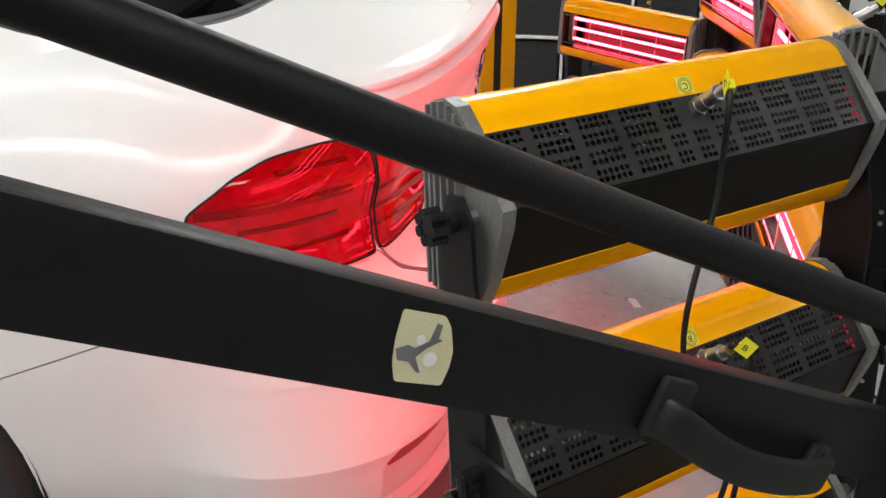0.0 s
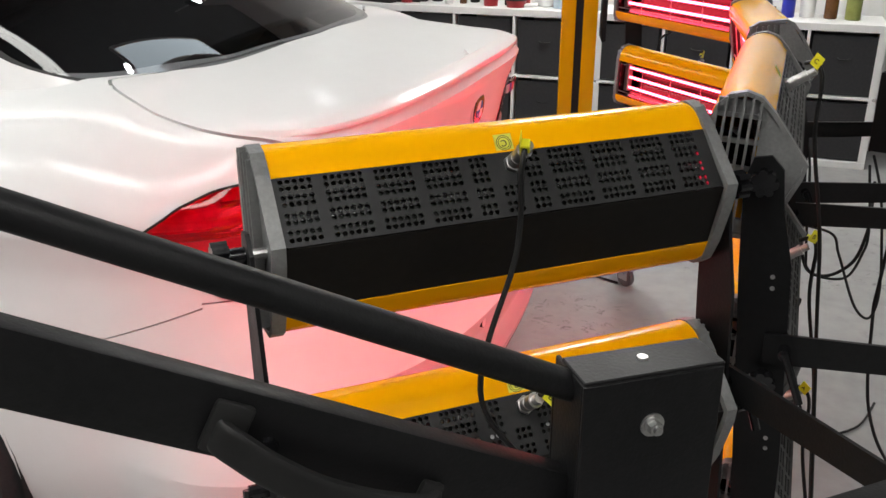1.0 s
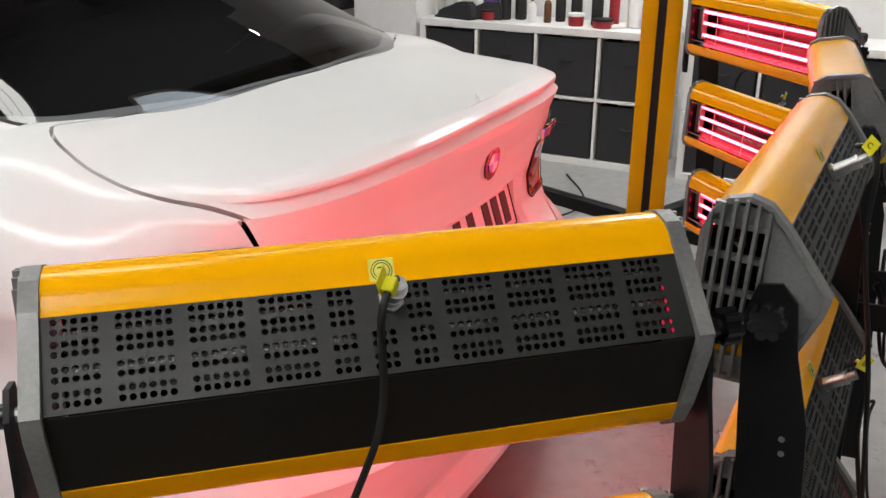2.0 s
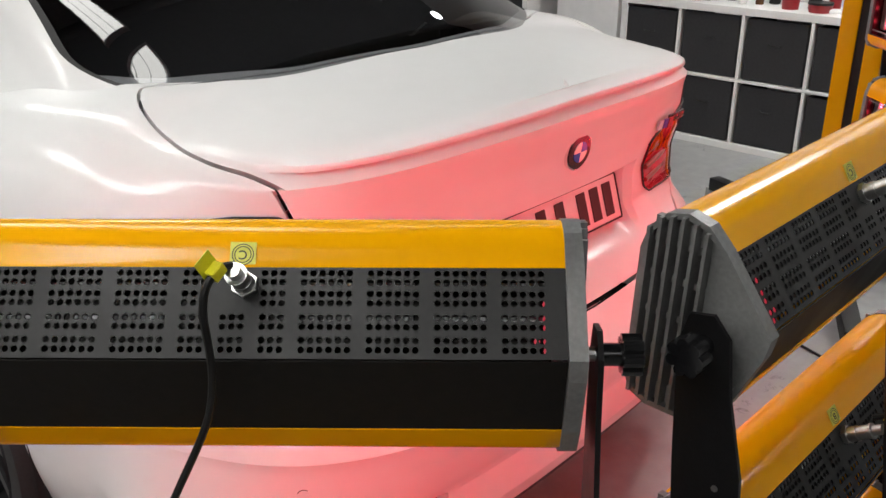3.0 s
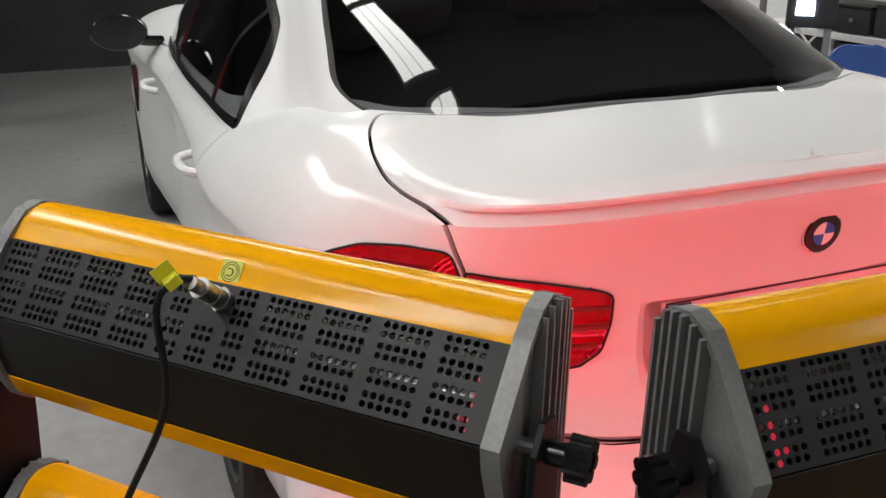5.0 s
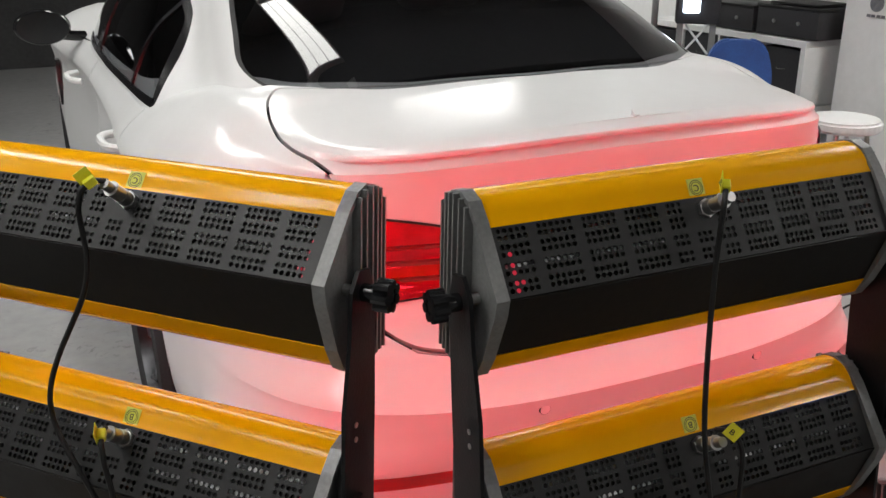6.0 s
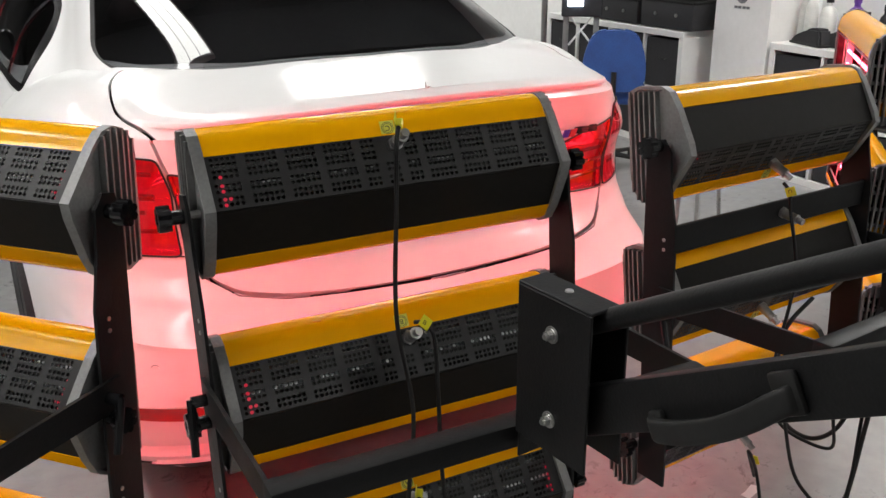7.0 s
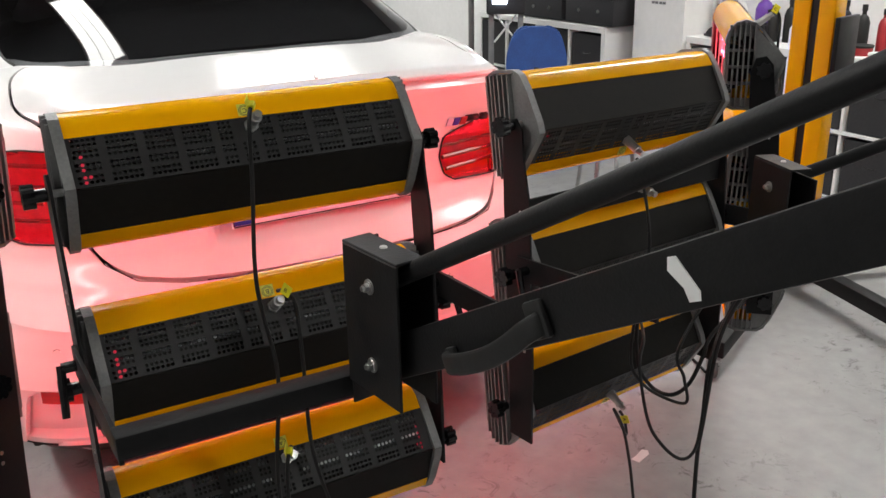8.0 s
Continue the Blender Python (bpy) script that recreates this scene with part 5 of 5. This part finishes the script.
def cable(column, x0, z, y, flip, side, letter, tail, sway):
    """The lead of one heater: out of its plug, through a yellow tag, then down the column to the floor."""
    if flip:
        keys = [(x0 + .004, y + .088, z - .089), (x0 + .004, y + .104, z - .104), (x0 + .004, y + .112, z - .14)]
    else:
        keys = [(x0 - .004, y + .074, z + .100), (x0 - .004 + .010 * side, y + .092, z + .102), (x0 - .004 + .020 * side, y + .104, z + .076), (x0 - .004 + .024 * side, y + .106, z - .02)]
    x, y1, z1 = keys[-1]
    n = 0
    back = column.matrix_basis.inverted()
    while z1 > .25 and not tail:
        z1 -= .16
        n += 1
        keys.append((x + sway * math.sin(2.6 * n - 1.1) + side * .006 * n, y1 + .012 + .0188 * n, z1))
    x, y1 = keys[-1][:2]
    keys += [back @ Vector(p) for p in tail] or [(x + .05 * side, y1 + .04, .012), (x + .10 * side, y1 + .08, .006), (x + .16 * side, y1 + .09, .006)]
    pts = spline(keys, 12 * len(keys))
    bm = bmesh.new()
    tube(bm, pts, .0035, 8)
    lead = part("lead", bm, CABLE, column, "black heater lead")
    k = 12
    d = (pts[k + 2] - pts[k]).normalized()
    m = Matrix.Translation(pts[k]) @ d.to_track_quat("X", "Y").to_matrix().to_4x4()
    bm = bmesh.new()
    box(bm, (-.006, -.0052, -.0052), (.008, .0052, .0052), .001, 1, m)
    box(bm, (-.007, -.005, .0048), (.011, .017, .0055), 0, 2, m)
    tag = part("tag", bm, TAPE, column, "yellow cable tag with a letter")
    piece("letter", LETTERS[letter], tag, m @ pose(.001, .005, .0058))


def bracket_outline(low):
    return [(.012, 1.070), (.022, 1.105), (.046, 1.110), (.064, 1.09), (.072, 1.03), (.092, .95), (.118, .62), (.124, low), (.060, low), (.048, .62), (.020, .94)]


def column(x, y, turn, seats, flip, label, spin, at=(0, .47), up=0, tails=((), (), ()), lean=0, ends=(1, 1, 1), sway=.012):
    """A frame of three heaters, one above another, on two flat side brackets; a seat is x, y, z and tilt of a heater."""
    col = thing("heater_column", pose(x, y, seats[0][2] - 1.085, 0, lean, turn), label, "heater", "heater columns round the boot")
    for k, letter in enumerate("CBA"):
        hx, hy, hz, tilt = seats[k]
        hz += 1.085 - seats[0][2]
        heater(col, letter, hx, hy, hz, tilt, flip, ends[k])
        cable(col, hx, hz, hy, flip, 1 if k % 2 == 0 else -1, letter, tails[k], sway)
    for s in (1, -1):
        bm = bmesh.new()
        prism(bm, bracket_outline(.44), .311 * s, .316 * s)
        br = part("side_bracket", bm, BLACK_STEEL, col, "flat black steel bracket", smooth=False)
        for z in (.93, .912, .66, .642):
            bm = bmesh.new()
            rod(bm, (.314 * s, .055 + (1.085 - z) * .09, z), (.3175 * s, .055 + (1.085 - z) * .09, z), .0035, 8)
            part("screw", bm, STEEL, br)
        if not at:
            continue
        bm = bmesh.new()
        a, b = Vector((.320 * s, .09, .815)), Vector((.320 * s, .40, .835))
        prism(bm, [(a.y - .02, a.z - .024), (b.y + .02, b.z - .016), (b.y + .02, b.z + .024), (a.y - .02, a.z + .026)], .317 * s, .323 * s)
        part("frame_arm", bm, BLACK_STEEL, col, smooth=False)
        bm = bmesh.new()
        rod(bm, (.316 * s, .10, .82), (.345 * s, .10, .82), .009, 10)
        rod(bm, (.345 * s, .10, .825), (.352 * s, .13, .75), .007, 10, .006)
        part("clamp_lever", bm, BLACK_GLOSS, col)
    if not at:
        return col
    bm = bmesh.new()
    box(bm, (-.325, .388, .826), (.325, .424, .860), .004)
    part("cross_tube", bm, BLACK_STEEL, col)
    # boom head: an upright channel
    head = Matrix.Translation((at[0], at[1], 0)) @ pose(0, 0, 0, 0, 0, spin)
    bm = bmesh.new()
    box(bm, (-.030, -.062, .875 + min(up, 0)), (-.026, .062, 1.062 + up), .001, 1)
    box(bm, (.026, -.062, .880 + min(up, 0)), (.030, .062, 1.081 + up), .001, 1)
    box(bm, (-.026, -.062, .825), (.026, -.058, 1.081 + up), .001, 1)
    box(bm, (-.014, -.062, 1.081 + up), (.030, .062, 1.085 + up), .001, 1)
    hd = part("boom_head", bm, BLACK_STEEL, col, "black steel channel that carries the frame", at=head)
    for z in (1.037 + up, .926 + up):
        for s in (1, -1):
            bm = bmesh.new()
            rod(bm, (.0295 * s, 0, z), (.0315 * s, 0, z), .0105, 18)
            rod(bm, (.0315 * s, 0, z), (.0328 * s, 0, z), .0082, 16)
            rod(bm, (.0328 * s, 0, z), (.0385 * s, 0, z), .0062, 6)
            rod(bm, (.0385 * s, 0, z), (.0420 * s, 0, z), .0036, 10)
            bolt = part("bolt", bm, STEEL, hd)
    bm = bmesh.new()
    rod(bm, (.006, 0, 1.084 + up), (.006, 0, 1.0868 + up), .0058, 14, .0045)
    part("bolt", bm, STEEL, hd)
    return col


column(-1.023, -.244, 131.7, ((0, 0, 1.094, 4.4), (.002, .056, .796, 4.3), (.004, .104, .497, 4)), False,
       "black frame of three yellow heaters turned to the rear wing", 84.5, (.067, .421), .018, sway=.05)
column(-.434, -.529, 178.6, ((0, 0, 1.091, -2.5), (-.001, .035, .781, -1), (.008, .064, .496, 0)), False,
       "black frame of three yellow heaters facing the boot", 7.6, (-.026, .4945), -.0175, ends=(-1, -1, 1))
column(.359, -.527, 186.8, ((0, 0, 1.072, 9.5), (0, .019, .774, 9), (0, .006, .475, 8)), True, "black frame of three yellow heaters mounted plug downwards", -25, (-.082, .380), -.052, lean=-1.5, tails=(
    [(0.38, -0.678, 0.809), (0.336, -0.693, 0.657), (0.323, -0.703, 0.567), (0.335, -0.712, 0.527), (0.354, -0.749, 0.499), (0.379, -0.813, 0.498), (0.344, -0.836, 0.578), (0.32, -0.839, 0.654), (0.443, -0.828, 0.789)],
    [(0.308, -0.751, 0.641), (0.278, -0.775, 0.598), (0.269, -0.817, 0.495), (0.288, -0.845, 0.442), (0.313, -0.873, 0.417), (0.332, -0.889, 0.437), (0.343, -0.892, 0.5), (0.369, -0.877, 0.628), (0.431, -0.864, 0.722), (0.531, -0.844, 0.792)],
    [(.284, -.70, .458), (.314, -.70, .401), (.331, -.71, .309), (.34, -.74, .15), (.36, -.80, .02), (.46, -.92, .006), (.62, -.98, .006)]))
column(1.069, -.260, -134.2, ((0, 0, 1.117, 1), (0, .027, .819, -2), (0, .06, .521, 0)), False, "black frame of three yellow heaters at the far corner", 0, None,
       tails=[[pose(1.069, -.260, 0, 0, 0, -134.2) @ Vector(p) for p in ((-.20, .15, h), (-.285, .145, h - .10), (-.290 - .012 * k, .15, .42), (-.27, .15, .36 + .02 * k), (-.25, .14, .42), (-.26, .13, .55))] for k, h in enumerate((.98, .76, .56))])


def grip_bar(bm, points, thick, tall):
    """A moulded bar along points, its broad side upright, with rounded edges."""
    rings = []
    for i, p in enumerate(points):
        d = (Vector(points[min(len(points) - 1, i + 1)]) - Vector(points[max(0, i - 1)])).normalized()
        n = Vector((-d.y, d.x, 0)).normalized()
        w = n.cross(d) * -1
        ring = []
        for k in range(16):
            a = k * math.tau / 16
            u, v = math.cos(a), math.sin(a)
            ring.append(bm.verts.new(Vector(p) + n * thick / 2 * math.copysign(abs(u) ** .55, u) + w * tall / 2 * math.copysign(abs(v) ** .45, v)))
        rings.append(ring)
    for a, b in zip(rings, rings[1:]):
        for k in range(16):
            bm.faces.new((a[k], a[(k + 1) % 16], b[(k + 1) % 16], b[k]))
    bm.faces.new(rings[0][::-1])
    bm.faces.new(rings[-1])


def boom(start, turn, length, rise, side, label, hold):
    """Two parallel arms that rise from a boom head to a stand."""
    ob = thing("boom_arm", pose(start[0], start[1], start[2], 0, 0, turn) @ pose(0, 0, 0, 0, -rise, 0), label, "boom arm", "boom arms")
    bm = bmesh.new()
    box(bm, (0.0, -.0115, -.0288), (length, .0115, .0288), .003)
    bar = part("lower_arm", bm, BLACK_STEEL, ob)
    bm = bmesh.new()
    up = .111 * math.cos(math.radians(rise))
    sh = .111 * math.sin(math.radians(rise))
    rod(bm, (sh, 0, up), (sh + length, 0, up), .0130, 24)
    part("upper_arm", bm, BLACK_STEEL, ob)
    bm = bmesh.new()
    s = side
    keys = [(0, .018, -.020), (.002, .030, -.021), (.014, .037, -.023), (.05, .040, -.026), (.095, .040, -.025), (.135, .038, -.018), (.162, .035, -.010), (.178, .029, -.006), (.180, .018, -.005)]
    grip_bar(bm, spline([(x + hold, (y - .0085) * s, z) for x, y, z in keys], 40), .011, .026)
    box(bm, (hold - .006, .011 * s, -.036), (hold + .014, .0195 * s, -.004), .004)
    box(bm, (hold + .160, .011 * s, -.022), (hold + .190, .0195 * s, .020), .004)
    grip = part("grip", bm, BLACK_TRIM, bar, "black plastic pull handle")
    bm = bmesh.new()
    rod(bm, (hold + .140, .011 * s, -.008), (hold + .140, .0175 * s, -.008), .007, 6)
    part("bolt", bm, BLACK_GLOSS, grip)
    return bar


bar = boom((-1.382, -.474, .953), 126.2, 1.32, 26.05, 1, "black steel boom of two parallel arms with a round label", .192)
bm = bmesh.new()
prism(bm, rounded([(0.5740, 0.0206), (0.5486, 0.0221), (0.5427, 0.0169), (0.5354, 0.0044), (0.5335, -0.0046), (0.5335, -0.0158), (0.5621, -0.0181), (0.5679, -0.0078), (0.5715, 0.0044)], .002), .0117, .0122, "y")
lab = part("warning_label", bm, CREAM, bar, "cream warning label", smooth=False)
bm = bmesh.new()
for cx, cz, r in ((0.5571, 0.0067, 0.0026), (0.5473, -0.0025, 0.0040)):
    rod(bm, (cx, .0122, cz), (cx, .0129, cz), r, 20)
part("print", bm, SHELF_M, lab)
bm = bmesh.new()
prism(bm, [(0.5692, -0.0006), (0.5632, 0.0028), (0.5583, 0.0019), (0.5519, 0.0071), (0.5517, 0.0175), (0.5482, 0.0170), (0.5473, 0.0093), (0.5446, 0.0089), (0.5518, 0.0032), (0.5560, -0.0029), (0.5497, -0.0109), (0.5523, -0.0107), (0.5590, -0.0061), (0.5658, -0.0064)], .0123, .0126, "y")
part("print", bm, SIGN_GREY, lab, smooth=False)
bar = boom((-.420, -1.024, .9145), -83.8, 1.3, 29.3, -1, "black steel boom with two parallel arms and white torn tape", .162)
bm = bmesh.new()
prism(bm, [(.522, .010), (.527, .021), (.536, .020), (.549, -.014), (.546, -.022), (.534, -.021), (.533, -.008)], -.0127, -.0117, "y")
part("torn_tape", bm, SHELF_M, bar, "torn white tape", smooth=False)
boom((.56, -.857, .853), -38, 1.3, 23, -1, "black steel boom of two parallel arms", .16)

# a loose cross bar on the third frame, with its own plug
ob = next(o for o in scene.objects if o.name == "heater_column.002")
bm = bmesh.new()
box(bm, (-.31, .070, .900), (.31, .078, .955), .002, 1)
bar = part("tie_bar", bm, BLACK_STEEL, ob, "flat black tie bar")
piece("plug", H["plug"], bar, pose(-.02, .078, .93, -100, 0, 0), "silver round cable plug")


# ---------- loose leads ----------
def loose_lead(keys, label="black heater lead hanging in a loop to the floor"):
    ob = thing("loose_lead", pose(0, 0, 0), label, "cable", "hanging leads")
    bm = bmesh.new()
    tube(bm, spline(keys, 70), .0045, 8)
    part("cord", bm, CABLE, ob)


loose_lead([(0.492, -0.853, 0.731), (0.401, -0.847, 0.663), (0.386, -0.843, 0.617), (0.372, -0.823, 0.548), (0.373, -0.774, 0.501), (0.363, -0.722, 0.505), (0.349, -0.694, 0.564), (0.37, -0.675, 0.687), (0.449, -0.671, 0.749)])
loose_lead([(.38, -.96, .84), (.362, -.905, .70), (.350, -.89, .50), (.342, -.89, .40), (.32, -.92, .15), (.26, -1.0, .010), (.05, -1.15, .006)])
loose_lead([(1.25, -.10, .006), (1.5, .45, .006), (1.95, .62, .006), (2.25, .45, .01)], "black power lead lying on the floor")
loose_lead([(1.2, .62, .006), (1.8, .95, .006), (2.5, .70, .006), (3.0, .95, .006)], "black power lead lying on the floor")
